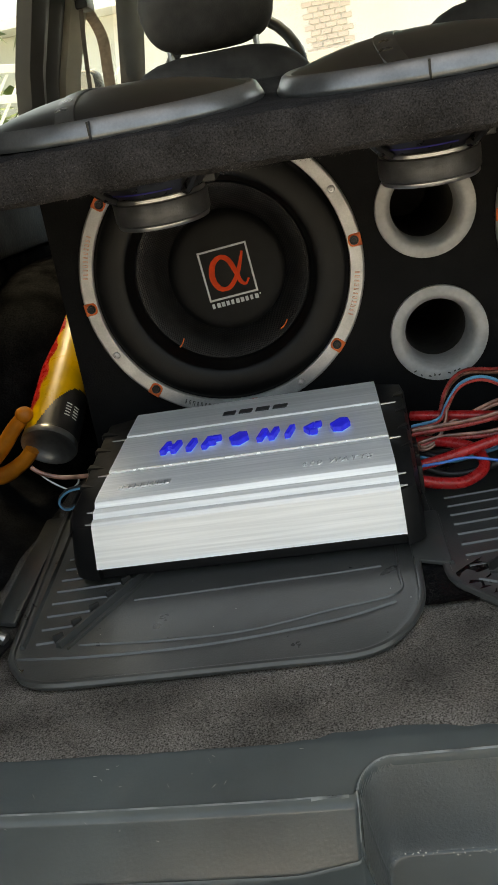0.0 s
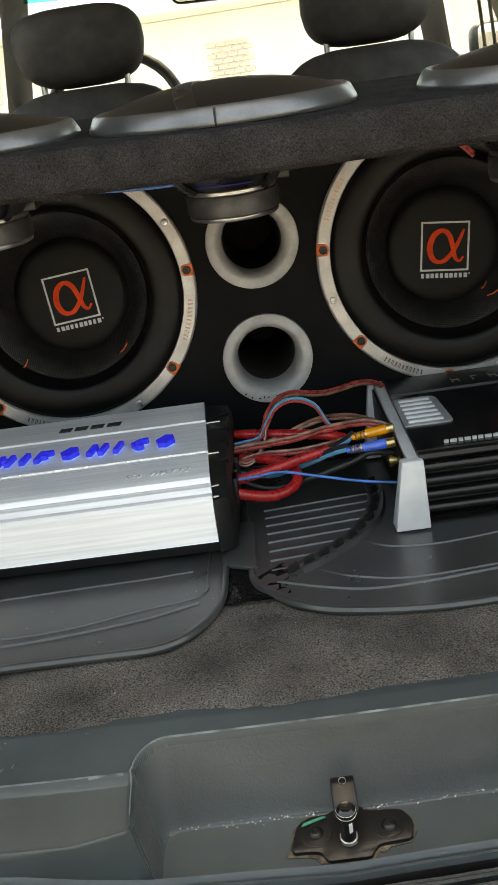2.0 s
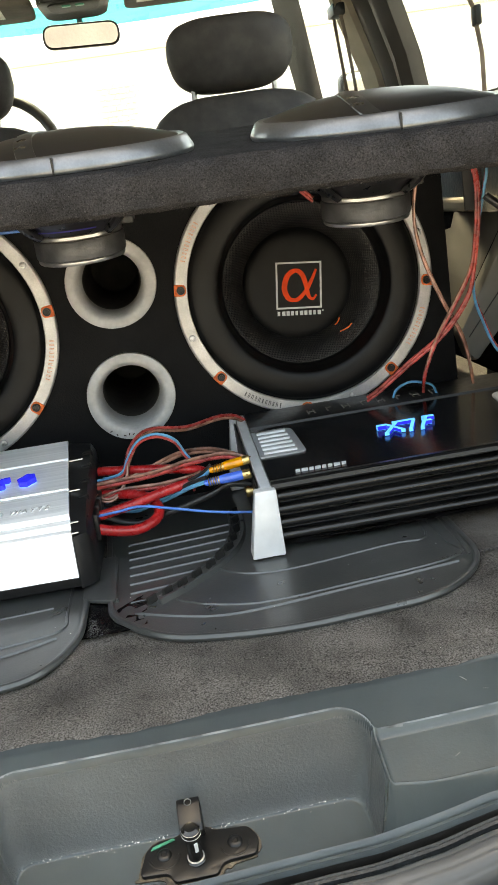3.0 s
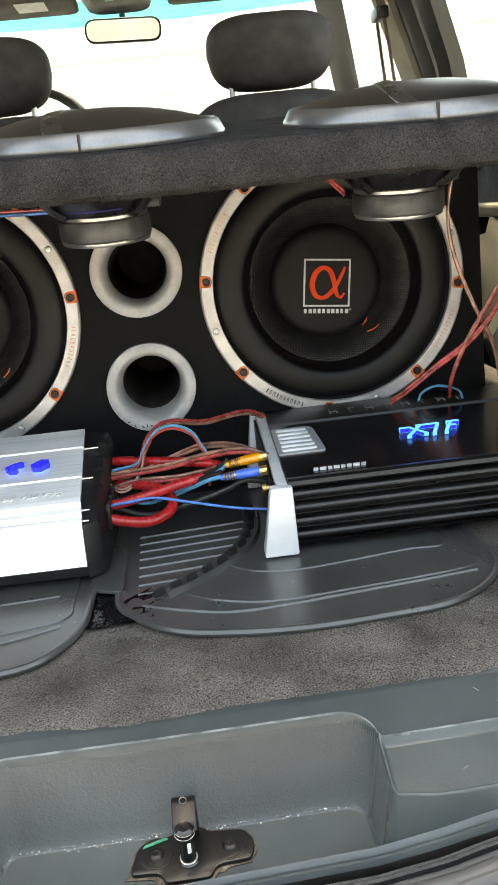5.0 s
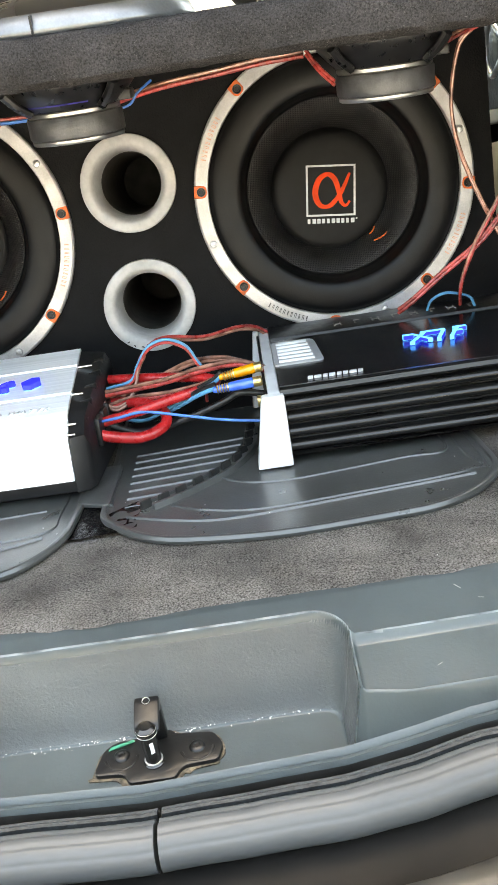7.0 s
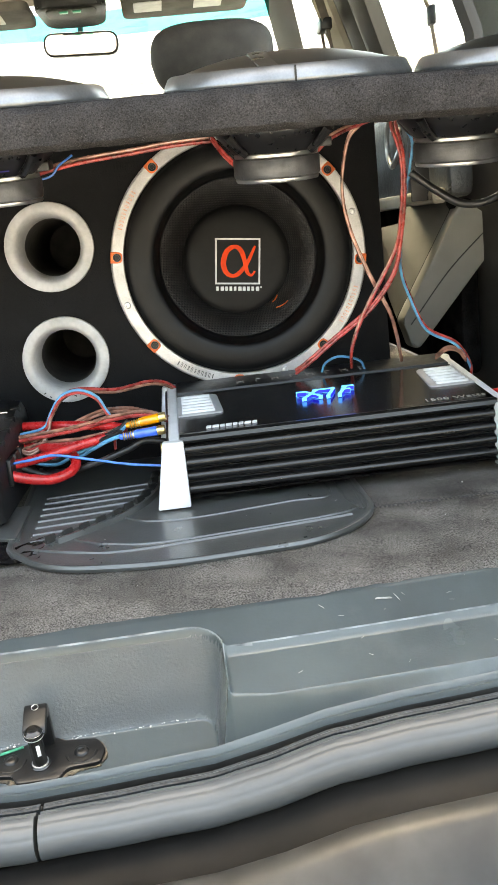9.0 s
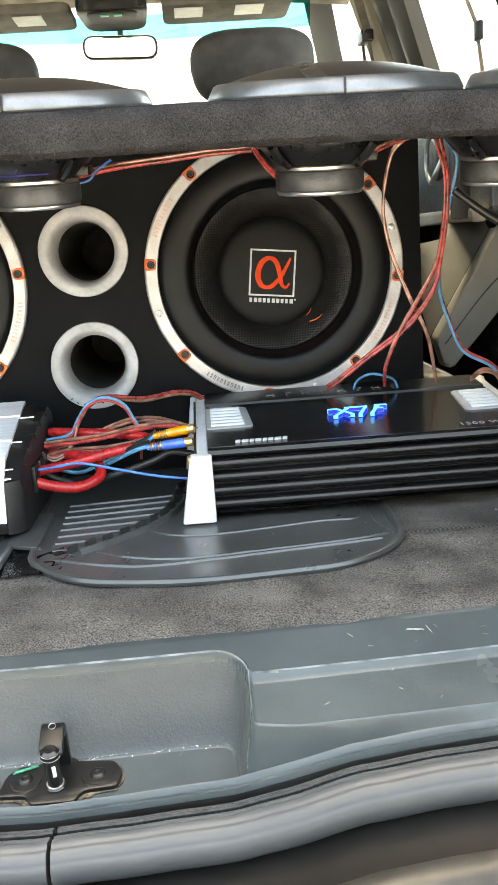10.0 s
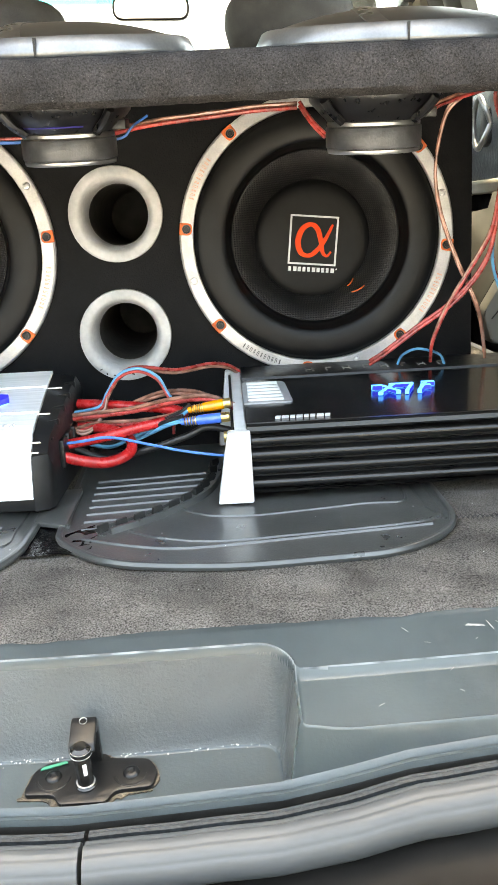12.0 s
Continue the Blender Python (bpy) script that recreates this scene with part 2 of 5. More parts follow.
# ---- helpers for shapes ----
def obj(name, bm, material, M=None, parent=None, label="", smooth=True, kind="", category="", group=""):
    me = bpy.data.meshes.new(name)
    bmesh.ops.recalc_face_normals(bm, faces=bm.faces[:])
    bm.to_mesh(me)
    bm.free()
    for m in (material if isinstance(material, (list, tuple)) else [material]):
        me.materials.append(m)
    if smooth:
        me.polygons.foreach_set("use_smooth", [True] * len(me.polygons))
        me.set_sharp_from_angle(angle=radians(38))
    ob = new(name, me)
    if parent:
        ob.parent = parent
    if M is not None:
        ob.matrix_basis = M
    return tagged(ob, label, category, group, kind)


def part(name, bm, material, parent, label="", M=None, smooth=True):
    return obj(name, bm, material, M, parent, label, smooth)


def thing(name, M, label, category, group=""):
    e = new(name)
    e.empty_display_size = 0.02
    e.matrix_basis = M
    return tagged(e, label, category, group)


def B():
    return bmesh.new()


def bevel(bm, w, seg=2, edges=None):
    bmesh.ops.bevel(bm, geom=edges or bm.edges[:], offset=w, segments=seg, profile=0.5, affect="EDGES")
    return bm


def box(x0, x1, y0, y1, z0, z1, w=0.0, seg=2, bm=None):
    t = B()
    bmesh.ops.create_cube(t, size=1.0)
    for v in t.verts:
        v.co = Vector(((x0 + x1) / 2 + v.co.x * (x1 - x0), (y0 + y1) / 2 + v.co.y * (y1 - y0), (z0 + z1) / 2 + v.co.z * (z1 - z0)))
    if w:
        bevel(t, w, seg)
    return join(bm, t)


def join(bm, t, M=None):
    if M is not None:
        t.transform(M)
    if bm is None:
        return t
    me = bpy.data.meshes.new("tmp")
    t.to_mesh(me)
    t.free()
    bm.from_mesh(me)
    bpy.data.meshes.remove(me)
    return bm


def strip(bm, rows, closed=False, mat_index=None):
    """A skin over rows of points, each row as long as the next."""
    vs = [[bm.verts.new(p) for p in r] for r in rows]
    for a, b in zip(vs, vs[1:]):
        n = len(a)
        for i in range(n if closed else n - 1):
            f = bm.faces.new((a[i], a[(i + 1) % n], b[(i + 1) % n], b[i]))
            if mat_index is not None:
                f.material_index = mat_index
    return vs


def prism(pts, d0, d1, axis="y", w=0.0, seg=2, bm=None):
    """A flat outline pushed along an axis; pts lie in the other two axes, in order."""
    def at(p, d):
        return {"x": (d, p[0], p[1]), "y": (p[0], d, p[1]), "z": (p[0], p[1], d)}[axis]
    t = B()
    a, b = [t.verts.new(at(p, d0)) for p in pts], [t.verts.new(at(p, d1)) for p in pts]
    t.faces.new(a)
    t.faces.new(b[::-1])
    for i in range(len(pts)):
        j = (i + 1) % len(pts)
        t.faces.new((a[i], b[i], b[j], a[j]))
    if w:
        bmesh.ops.recalc_face_normals(t, faces=t.faces[:])
        bevel(t, w, seg)
    return join(bm, t)


def lathe(profile, seg=64, axis="y", bm=None, a0=0.0, a1=2 * math.pi, closed=False):
    """Turns (radius, along) round an axis."""
    t = B()
    full = a1 - a0 > 6.28
    rows = []
    for k in range(seg + (0 if full else 1)):
        a = a0 + (a1 - a0) * k / seg
        c, s_ = math.cos(a), math.sin(a)
        if axis == "y":
            rows.append([(r * c, h, r * s_) for r, h in profile])
        elif axis == "z":
            rows.append([(r * c, r * s_, h) for r, h in profile])
        else:
            rows.append([(h, r * c, r * s_) for r, h in profile])
    if full:
        rows.append(rows[0])
    strip(t, rows, closed)
    bmesh.ops.remove_doubles(t, verts=t.verts[:], dist=1e-6)
    return join(bm, t)


def smoothed(pts, n=8):
    """A smooth line through the points."""
    P = [Vector(p) for p in pts]
    P = [P[0] * 2 - P[1]] + P + [P[-1] * 2 - P[-2]]
    out = []
    for i in range(1, len(P) - 2):
        for k in range(n):
            t = k / n
            a, b, c, d = P[i - 1:i + 3]
            out.append(0.5 * ((2 * b) + (c - a) * t + (2 * a - 5 * b + 4 * c - d) * t * t + (3 * b - a - 3 * c + d) * t ** 3))
    return out + [P[-2]]


def tube(pts, r, n=8, sides=8, bm=None, smooth_it=True):
    """A round cable along a smooth line."""
    line = smoothed(pts, n) if smooth_it else [Vector(p) for p in pts]
    t = B()
    up = Vector((0.13, 0.21, 0.97))
    rows = []
    for i, p in enumerate(line):
        d = (line[min(i + 1, len(line) - 1)] - line[max(i - 1, 0)]).normalized()
        u = (up - d * up.dot(d)).normalized()
        up = u
        v = d.cross(u)
        rr = r(i / (len(line) - 1)) if callable(r) else r
        rows.append([p + (u * math.cos(a) + v * math.sin(a)) * rr for a in (2 * math.pi * k / sides for k in range(sides))])
    vs = strip(t, rows, True)
    t.faces.new(vs[0])
    t.faces.new(vs[-1][::-1])
    return join(bm, t)


def lettering(text, size, depth, shear=0.0, space=1.0):
    cu = bpy.data.curves.new("lettering", "FONT")
    cu.body, cu.size, cu.extrude, cu.shear, cu.space_character = text, size, depth, shear, space
    cu.align_x = "CENTER"
    cu.resolution_u = 3
    ob = bpy.data.objects.new("lettering", cu)
    me = bpy.data.meshes.new_from_object(ob)
    bm = B()
    bm.from_mesh(me)
    bpy.data.meshes.remove(me)
    bpy.data.objects.remove(ob)
    return bm


def outline_round(pts, r, n=5):
    """Rounds the corners of a flat outline; r: one radius, or one for each corner."""
    out = []
    for i, p in enumerate(pts):
        p, a, b = Vector(p), Vector(pts[i - 1]), Vector(pts[(i + 1) % len(pts)])
        rr = r[i] if isinstance(r, (list, tuple)) else r
        rr = min(rr, (a - p).length * 0.48, (b - p).length * 0.48)
        s_, e = p + (a - p).normalized() * rr, p + (b - p).normalized() * rr
        for k in range(n + 1):
            t = k / n
            out.append(((1 - t) ** 2 * s_ + 2 * t * (1 - t) * p + t * t * e))
    return out


def lerp(x, xs, ys):
    return float(np.interp(x, xs, ys))


# ---- the car: sill, load floor, shell ----
def bow(x):
    return 0.09 * x * x


def build_sill():
    lip_x = [0, .05, .125, .164, .2, .25, .31, .45, .62]
    lip_y, lip_z = [-.034, -.032, -.036, -.042, -.044, -.043, -.041, -.032, -.018], [-.072, -.071, -.064, -.0525, -.043, -.038, -.0355, -.028, -.02]
    xs = sorted(set([round(-.62 + .01 * i, 4) for i in range(125)] + [round(.004 + s_ * (.1 + .0009 * i), 4) for i in range(52) for s_ in (-1, 1)]))

    def inside(x, v):
        """How far a point of the plan lies inside the recess, whose back corners are rounded."""
        r = .024
        qx, qv = abs(x - .004) - (.1345 - r), (v - (.024 - r))
        return -(math.hypot(max(qx, 0), max(qv, 0)) + min(max(qx, qv), 0) - r)

    def smooth_max(a, b, k):
        h = max(k - abs(a - b), 0.0) / k
        return max(a, b) + h * h * k * .25

    def bead(q, w_):
        return math.exp(-(q / w_) ** 2)

    rows = []
    for x in xs:
        ly, lz, bw = lerp(abs(x), lip_x, lip_y), lerp(abs(x), lip_x, lip_z), bow(x)
        c = min(1.0, max(0.0, (.136 - abs(x - .004)) / .012))
        vend = ly + .001 + .0055 * c - bw
        row = []
        v2 = max(-.0425, vend + .0015)
        stops = [.060, .030, .008, v2 + .006, v2 - .001, vend]
        vlist = [a + (b - a) * k / n for a, b, n in zip(stops, stops[1:], (20, 66, 64, 24, 16)) for k in range(n)] + [vend]
        for v in vlist:
            z = lerp(v, [-.0425, -.0040, .0010, .040, .06], [-.0297, -.0160, -.0115, .0, .001])
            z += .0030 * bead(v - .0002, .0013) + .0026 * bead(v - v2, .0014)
            if v < v2 - .001:
                u = (v2 - .001 - v) / (v2 - .001 - vend)
                z += (lz - .001 - z) * (u * u * (3 - 2 * u))
            d = inside(x, v)
            if d > -.006:
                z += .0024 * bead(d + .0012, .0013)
            if d > 0:
                floor_z = -.0805 + .25 * (v + .032) + .0004 * noise.noise((x * 30, v * 30, 6))
                wall_z = z - d * 6.5
                z = min(z, smooth_max(wall_z, floor_z, .020))
            row.append((x, v + bw, z))
        rim = [(.0006 + .0024 * c, -.0004 - .0012 * c), (0, .0012), (-.0020, -.0002), (-.0034, -.0036), (-.0050, -.0040), (-.0062, -.0008), (-.0082, -.0012), (-.0094, -.0050), (-.0096, -.014)]
        row += [(x, ly + a_, lz + b_) for a_, b_ in rim]
        rows.append(row)
    bm = B()
    strip(bm, rows)
    for f in bm.faces:
        q = f.calc_center_median()
        dq = inside(q.x, q.y - bow(q.x))
        vq = q.y - bow(q.x)
        f.material_index = 1 if .0006 < dq < .016 and vq > -.028 and q.z > -.0805 + .25 * (vq + .032) + .0012 else 0
        # thin crest faces get the pale tone, worn edge and painted highlight together
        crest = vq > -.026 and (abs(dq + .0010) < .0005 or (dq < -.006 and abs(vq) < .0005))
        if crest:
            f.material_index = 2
        # outer rim faces blackened to paint the shade of the seal gap
        if q.y < lerp(abs(q.x), lip_x, lip_y) - .0090:
            f.material_index = 3
    bmesh.ops.solidify(bm, geom=bm.faces[:], thickness=-0.003)
    return obj("sill_trim", bm, [TRIM, GRAIN, WORN_GLINT, GAP_SHADE], CAR, label="blue-grey moulded plastic load sill with latch recess", kind="structure", category="sill")


sill = build_sill()


def seal_line(x):
    xs_ = [0, .05, .125, .164, .2, .25, .31, .45, .62]
    y = lerp(abs(x), xs_, [-.0465, -.0455, -.049, -.0545, -.0555, -.0535, -.051, -.042, -.028])
    z = lerp(abs(x), xs_, [-.0755, -.0745, -.068, -.0565, -.0465, -.0425, -.0405, -.033, -.024])
    return y, z


def build_seal(x0, x1):
    xs = np.linspace(x0, x1, int((x1 - x0) / .008) + 2)
    pr_s = [(-.0026, -.014), (-.0026, -.0045), (-.0028, -.0026), (-.0034, -.0014), (-.0042, -.0018), (-.0054, -.0006), (-.0062, -.0011), (-.0076, -.0004), (-.0095, -.0014), (-.0098, -.014)]
    cx, cz, r = -.0264, -.0090, .0143
    pr_t = []
    for k in range(90):
        a = 20 + 320 * k / 89
        q = r * (1 - .13 * math.exp(-((a - 72) / 9) ** 2) - .05 * math.exp(-((a - 112) / 6) ** 2) - .03 * math.exp(-((a - 150) / 5) ** 2))
        pr_t.append((cx + q * 1.02 * math.cos(radians(a)), cz + q * math.sin(radians(a))))
    e = thing("door_seal", CAR, "grey rubber tailgate weatherstrip with ribbed flange along the sill", "weatherstrip")
    # the first profile is an added black strip, painted shade in the gap
    for nm, pr, m, lb in (("gap_shade_strip", [(.0014, -.014), (.0012, -.0060), (-.0006, -.0052), (-.0022, -.0062), (-.0024, -.014)], GAP_SHADE, "matt black strip standing for shade beside the lip"), ("ribbed_flange", pr_s, SEALRIB, "dark ribbed flange"), ("bulb", pr_t, SEALM, "smooth grey rubber bulb")):
        bm = B()
        rows = []
        for x in xs:
            y, z = seal_line(x)
            wob = 0.0006 * noise.noise((x * 25, 3.1, 0.2))
            rows.append([(x, y + a + wob, z + b + wob) for a, b in pr])
        vs = strip(bm, rows, True)
        bm.faces.new(vs[0]), bm.faces.new(vs[-1][::-1])
        part(nm, bm, m, e, lb)
    return e


build_seal(-.62, .0088)
build_seal(.0114, .62)

# body below the opening and the bumper's top
bm = B()
rows = []
for i in range(41):
    x = -.8 + .04 * i
    y, z = seal_line(x)
    rows.append([(x, y + .006, z - .010), (x, y - .016, z - .020), (x, y - .034, z - .026), (x, y - .048, z - .034), (x, y - .060, z - .036), (x, y - .0705, z - .028)])
strip(bm, rows)
bmesh.ops.solidify(bm, geom=bm.faces[:], thickness=0.004)
obj("rear_body_panel", bm, BODY, CAR, label="dark painted body panel under the tailgate opening", kind="structure", category="body panel")
bm = B()
rows = []
for i in range(41):
    x = -.8 + .04 * i
    hump = .016 * math.exp(-((x - .30) / .11) ** 2)
    y, z = seal_line(x)
    zb = lerp(abs(x), [0, .2, .4, .8], [-.102, -.092, -.088, -.085])
    rows.append([(x, y - .0735, z - .030), (x, y - .076, z - .0205), (x, y - .080, z - .0195), (x, y - .092, z - .024), (x, y - .112, zb - .008 + hump * .3), (x, y - .135, zb - .008 + hump), (x, y - .165, zb - .006 + hump), (x, y - .20, zb - .014), (x, y - .225, zb - .04), (x, y - .235, zb - .2), (x, y - .20, zb - .35)])
strip(bm, rows)
bmesh.ops.solidify(bm, geom=bm.faces[:], thickness=0.004)
obj("rear_bumper", bm, BUMPER, CAR, label="dusty grey-beige painted rear bumper top", kind="structure", category="bumper")

# carpeted load floor
bm = B()
rows = []
for j in range(90):
    y = .041 + .0155 * j if j < 40 else .661 + .03 * (j - 40)
    rows.append([(x, y + bow(x), .0035 + .0022 * noise.noise((x * 9, y * 9, 1)) + .0012 * noise.noise((x * 45, y * 45, 2)) - (.004 if j == 0 else 0)) for x in (-.6 + .012 * i for i in range(101))])
strip(bm, rows)
bmesh.ops.solidify(bm, geom=bm.faces[:], thickness=0.01)
obj("load_floor", bm, CARPET, CAR, label="worn dark grey-brown carpeted cargo floor", kind="structure", category="floor")
# seam in the carpet
bm = B()
random.seed(4)
for i in range(46):
    x = .262 + .0042 * i
    y = .218 - .012 * (x - .26) + .0012 * random.uniform(-1, 1)
    tube([(x, y, .006), (x + .003, y + .0008, .0078 + .001 * random.random()), (x + .0058, y, .006)], .0006, n=2, sides=4, bm=bm)
obj("carpet_seam", bm, CBLK, CAR, label="loose dark stitching thread along a carpet seam", category="thread", kind="structure")

# side walls, pillars, roof
def wider(y):
    u = min(1.0, max(0.0, (y - .85) / .3))
    return .13 * u * u * (3 - 2 * u)


def wallx(z, y=0.0):
    return .585 + wider(y) - .42 * max(0.0, z - .54)


def side_skin(bm, s, quad, t=.03, n=6):
    """A plate on the car's side between four (y, z) corners, bent to the side's lean."""
    a, b, c, d = [Vector((*p, 0)) for p in quad]
    outer, inner = [], []
    for i in range(n + 1):
        u = i / n
        l, r = a.lerp(d, u), b.lerp(c, u)
        outer.append([(s * (wallx(p.y, p.x) + .01), p.x, p.y) for p in (l, l.lerp(r, .5), r)])
        inner.append([(s * (wallx(p.y, p.x) - t * (1 if k == 1 else .55)), p.x, p.y) for k, p in enumerate((l, l.lerp(r, .3), l.lerp(r, .7), r)) if k in (0, 1, 3)])
    rows = [o + list(reversed(i_)) for o, i_ in zip(outer, inner)]
    vs = strip(bm, rows, True)
    bm.faces.new(vs[0]), bm.faces.new(vs[-1][::-1])
    return bm


for s, side in ((-1, "left"), (1, "right")):
    bm = B()
    for ya, yb_ in ((-.08, .85), (.85, .95), (.95, 1.05), (1.05, 1.15), (1.15, 2.7)):
        side_skin(bm, s, [(ya, -.2), (yb_, -.2), (yb_, .44 + .0108 * (yb_ + .08)), (ya, .44 + .0108 * (ya + .08))], t=.02, n=8)
    obj("wall_" + side, bm, CABIN, CAR, label="dark plastic lined lower side of the car", kind="structure", category="side panel")
    for nm, quad, m, t in (("front_pillar", [(2.65, .47), (2.78, .47), (2.13, 1.0), (2.0, 1.0)], PILLAR, .06),
                           ("door_frame", [(1.54, .44), (1.64, .44), (1.50, .9), (1.375, .9)], PILLAR, .04),
                           ("centre_pillar", [(1.642, .44), (1.748, .44), (1.626, .9), (1.502, .9)], PILLAR, .036),
                           ("centre_pillar_trim", [(1.75, .44), (1.846, .44), (1.724, .9), (1.628, .9)], BEIGE, .062),
                           ("rear_pillar", [(.637, .42), (.668, .42), (.83, .9), (.79, .9)], PILLAR, .022),
                           # mostly unseen opaque quarters, added to keep side-window light off the floor
                           ("quarter_blocking_panel", [(.102, .42), (.60, .42), (.76, .9), (.222, .9)], PILLAR, .025),
                           ("tail_pillar", [(-.05, .42), (.10, .42), (.22, .9), (.06, .9)], PILLAR, .05)):
        obj(nm, side_skin(B(), s, quad, t=t), m, CAR, label="dark plastic trimmed roof pillar" if m is PILLAR else "beige trimmed centre roof pillar", kind="structure", category="pillar")
    w = obj("window_" + side, side_skin(side_skin(B(), s, [(.1, .44), (.85, .45), (.85, .89), (.2, .89)], t=-.006), s, [(1.15, .45), (2.6, .45), (2.06, .885), (1.15, .885)], t=-.006), CLEAR, CAR, label="clear side window glass", kind="structure", category="window")
    w.visible_shadow = False

bm = B()
rows = []
for j in range(25):
    y = .05 + 1.93 * j / 24
    zz = .9 + .02 * math.sin(math.pi * (y - .05) / 1.93) - .012 * max(0, (y - 1.5) / .48) ** 2 * 2
    rows.append([(x * (.46 + wider(y)), y, zz + .03 * (1 - x * x)) for x in (-1 + .1 * i for i in range(21))])
strip(bm, rows)
bmesh.ops.solidify(bm, geom=bm.faces[:], thickness=0.03)
obj("ceiling", bm, HEADL, CAR, label="grey-beige fabric headliner", kind="structure", category="headliner")
# windscreen and scuttle
def screen(y0, z0, y1, z1, name, m, lab, shrink=1.0):
    b = B()
    rows_ = []
    for i in range(13):
        x = -1 + i / 6
        rows_.append([(x * lerp(k, [0, 4], [lerp(z0, [.55, .87], [.69, .575]), lerp(z1, [.55, .87], [.69, .575])]), lerp(k, [0, 4], [y0, y1]) - .07 * x * x, lerp(k, [0, 4], [z0, z1])) for k in range(5)])
    strip(b, rows_)
    bmesh.ops.solidify(b, geom=b.faces[:], thickness=0.004)
    o = obj(name, b, m, CAR @ Matrix.Diagonal((shrink, 1, 1, 1)), label=lab, kind="structure", category="window")
    o.visible_shadow = False


screen(2.62, .55, 2.09, .838, "windscreen", CLEAR, "clear windscreen glass")
screen(2.088, .839, 2.0, .885, "windscreen_tint_band", TINT, "blue-green tinted top band of the windscreen", .84)


# ---- dashboard and cabin ----
dash = thing("dashboard", CAR, "dark grey-blue moulded dashboard under the windscreen", "dashboard")
bm = prism([(2.1, .1), (2.1, .5), (2.14, .56), (2.2, .585), (2.35, .6), (2.62, .585), (2.66, .5), (2.66, .1)], -.66, .66, "x", .012)
part("body", bm, DASHM, dash)
bm = prism([(2.08, .5), (2.1, .56), (2.16, .605), (2.24, .615), (2.3, .6), (2.2, .5)], -.40, -.12, "x", .01)
part("instrument_hood", bm, DASHM, dash)
bm = prism([(2.09, .42), (2.095, .5), (2.12, .53), (2.2, .42)], -.08, .1, "x", .006)
part("centre_stack", bm, CBLK, dash)

wheel = thing("steering_wheel", CAR @ pose(-.30, 1.95, .53, 68, 0, 0), "dark steering wheel in front of the driver's seat", "steering wheel")
bm = B()
tube([(.175 * math.cos(a), .175 * math.sin(a), 0) for a in (2 * math.pi * k / 32 for k in range(33))], .014, n=1, sides=10, bm=bm, smooth_it=False)
part("rim", bm, BLKP, wheel)
bm = box(-.16, .16, -.03, .025, -.012, .012, .008)
part("spoke", bm, BLKP, wheel)
part("hub", lathe([(0, .03), (.05, .028), (.068, .015), (.07, -.02), (0, -.02)], 24, "z"), BLKP, wheel)


def blob(bm, cx, cy, cz, sx, sy, sz, e=0.55, seg=28, rings=18, squash=None):
    """A rounded cushion (superellipsoid)."""
    def p(v, q):
        return math.copysign(abs(v) ** q, v)
    rows_ = []
    for j in range(rings + 1):
        v = -math.pi / 2 + math.pi * j / rings
        row = []
        for i in range(seg):
            u = 2 * math.pi * i / seg
            q = Vector((sx * p(math.cos(v), e) * p(math.cos(u), e), sy * p(math.cos(v), e) * p(math.sin(u), e), sz * p(math.sin(v), e)))
            if squash:
                q = squash(q)
            row.append(Vector((cx, cy, cz)) + q)
        rows_.append(row)
    strip(bm, rows_, True)
    bmesh.ops.remove_doubles(bm, verts=bm.verts[:], dist=1e-5)
    return bm


def seat(x):
    e = thing("front_seat", CAR @ pose(x, 1.4, 0), "dark cloth front seat with padded headrest seen from behind", "seat", "front seats")
    bm = blob(B(), 0, .02, .297, .225, .085, .258, .5, squash=lambda q: Vector((q.x * (1 - .13 * max(0, q.z) / .258), q.y + .1 * q.z * -.5, q.z)))
    part("backrest", bm, SEATF, e)
    bm = blob(B(), 0, .3, .1, .24, .3, .09, .5)
    part("cushion", bm, SEATF, e)
    bm = blob(B(), 0, .0, .630, .128, .055, .070, .6, squash=lambda q: Vector((q.x * (1 - .12 * max(0, -q.z) / .08), q.y - .012 * (q.z / .08), q.z)))
    part("headrest", bm, SEATF, e)
    for s in (-1, 1):
        part("headrest_post", tube([(s * .083, 0, .50), (s * .083, 0, .61)], .006, n=1, bm=B()), STEEL, e, "plated steel post")
    return e


seat(.28)
seat(-.282)

mirror = thing("rear_view_mirror", CAR @ pose(-.02, 2.02, .812, 6, 2, 0), "black framed interior mirror on the windscreen", "mirror")
bm = prism(outline_round([(-.1, -.03), (.1, -.03), (.1, .03), (-.1, .03)], .028), -.005, .03, "y", .004)
part("housing", bm, BLKP, mirror)
bm = prism(outline_round([(-.094, -.025), (.094, -.025), (.094, .025), (-.094, .025)], .023), -.0075, -.0045, "y")
part("glass", bm, MIRR, mirror, "silvered glass")
part("stem", tube([(0, .02, .02), (0, .03, .045), (0, .035, .075)], .008, n=3), BLKP, mirror)

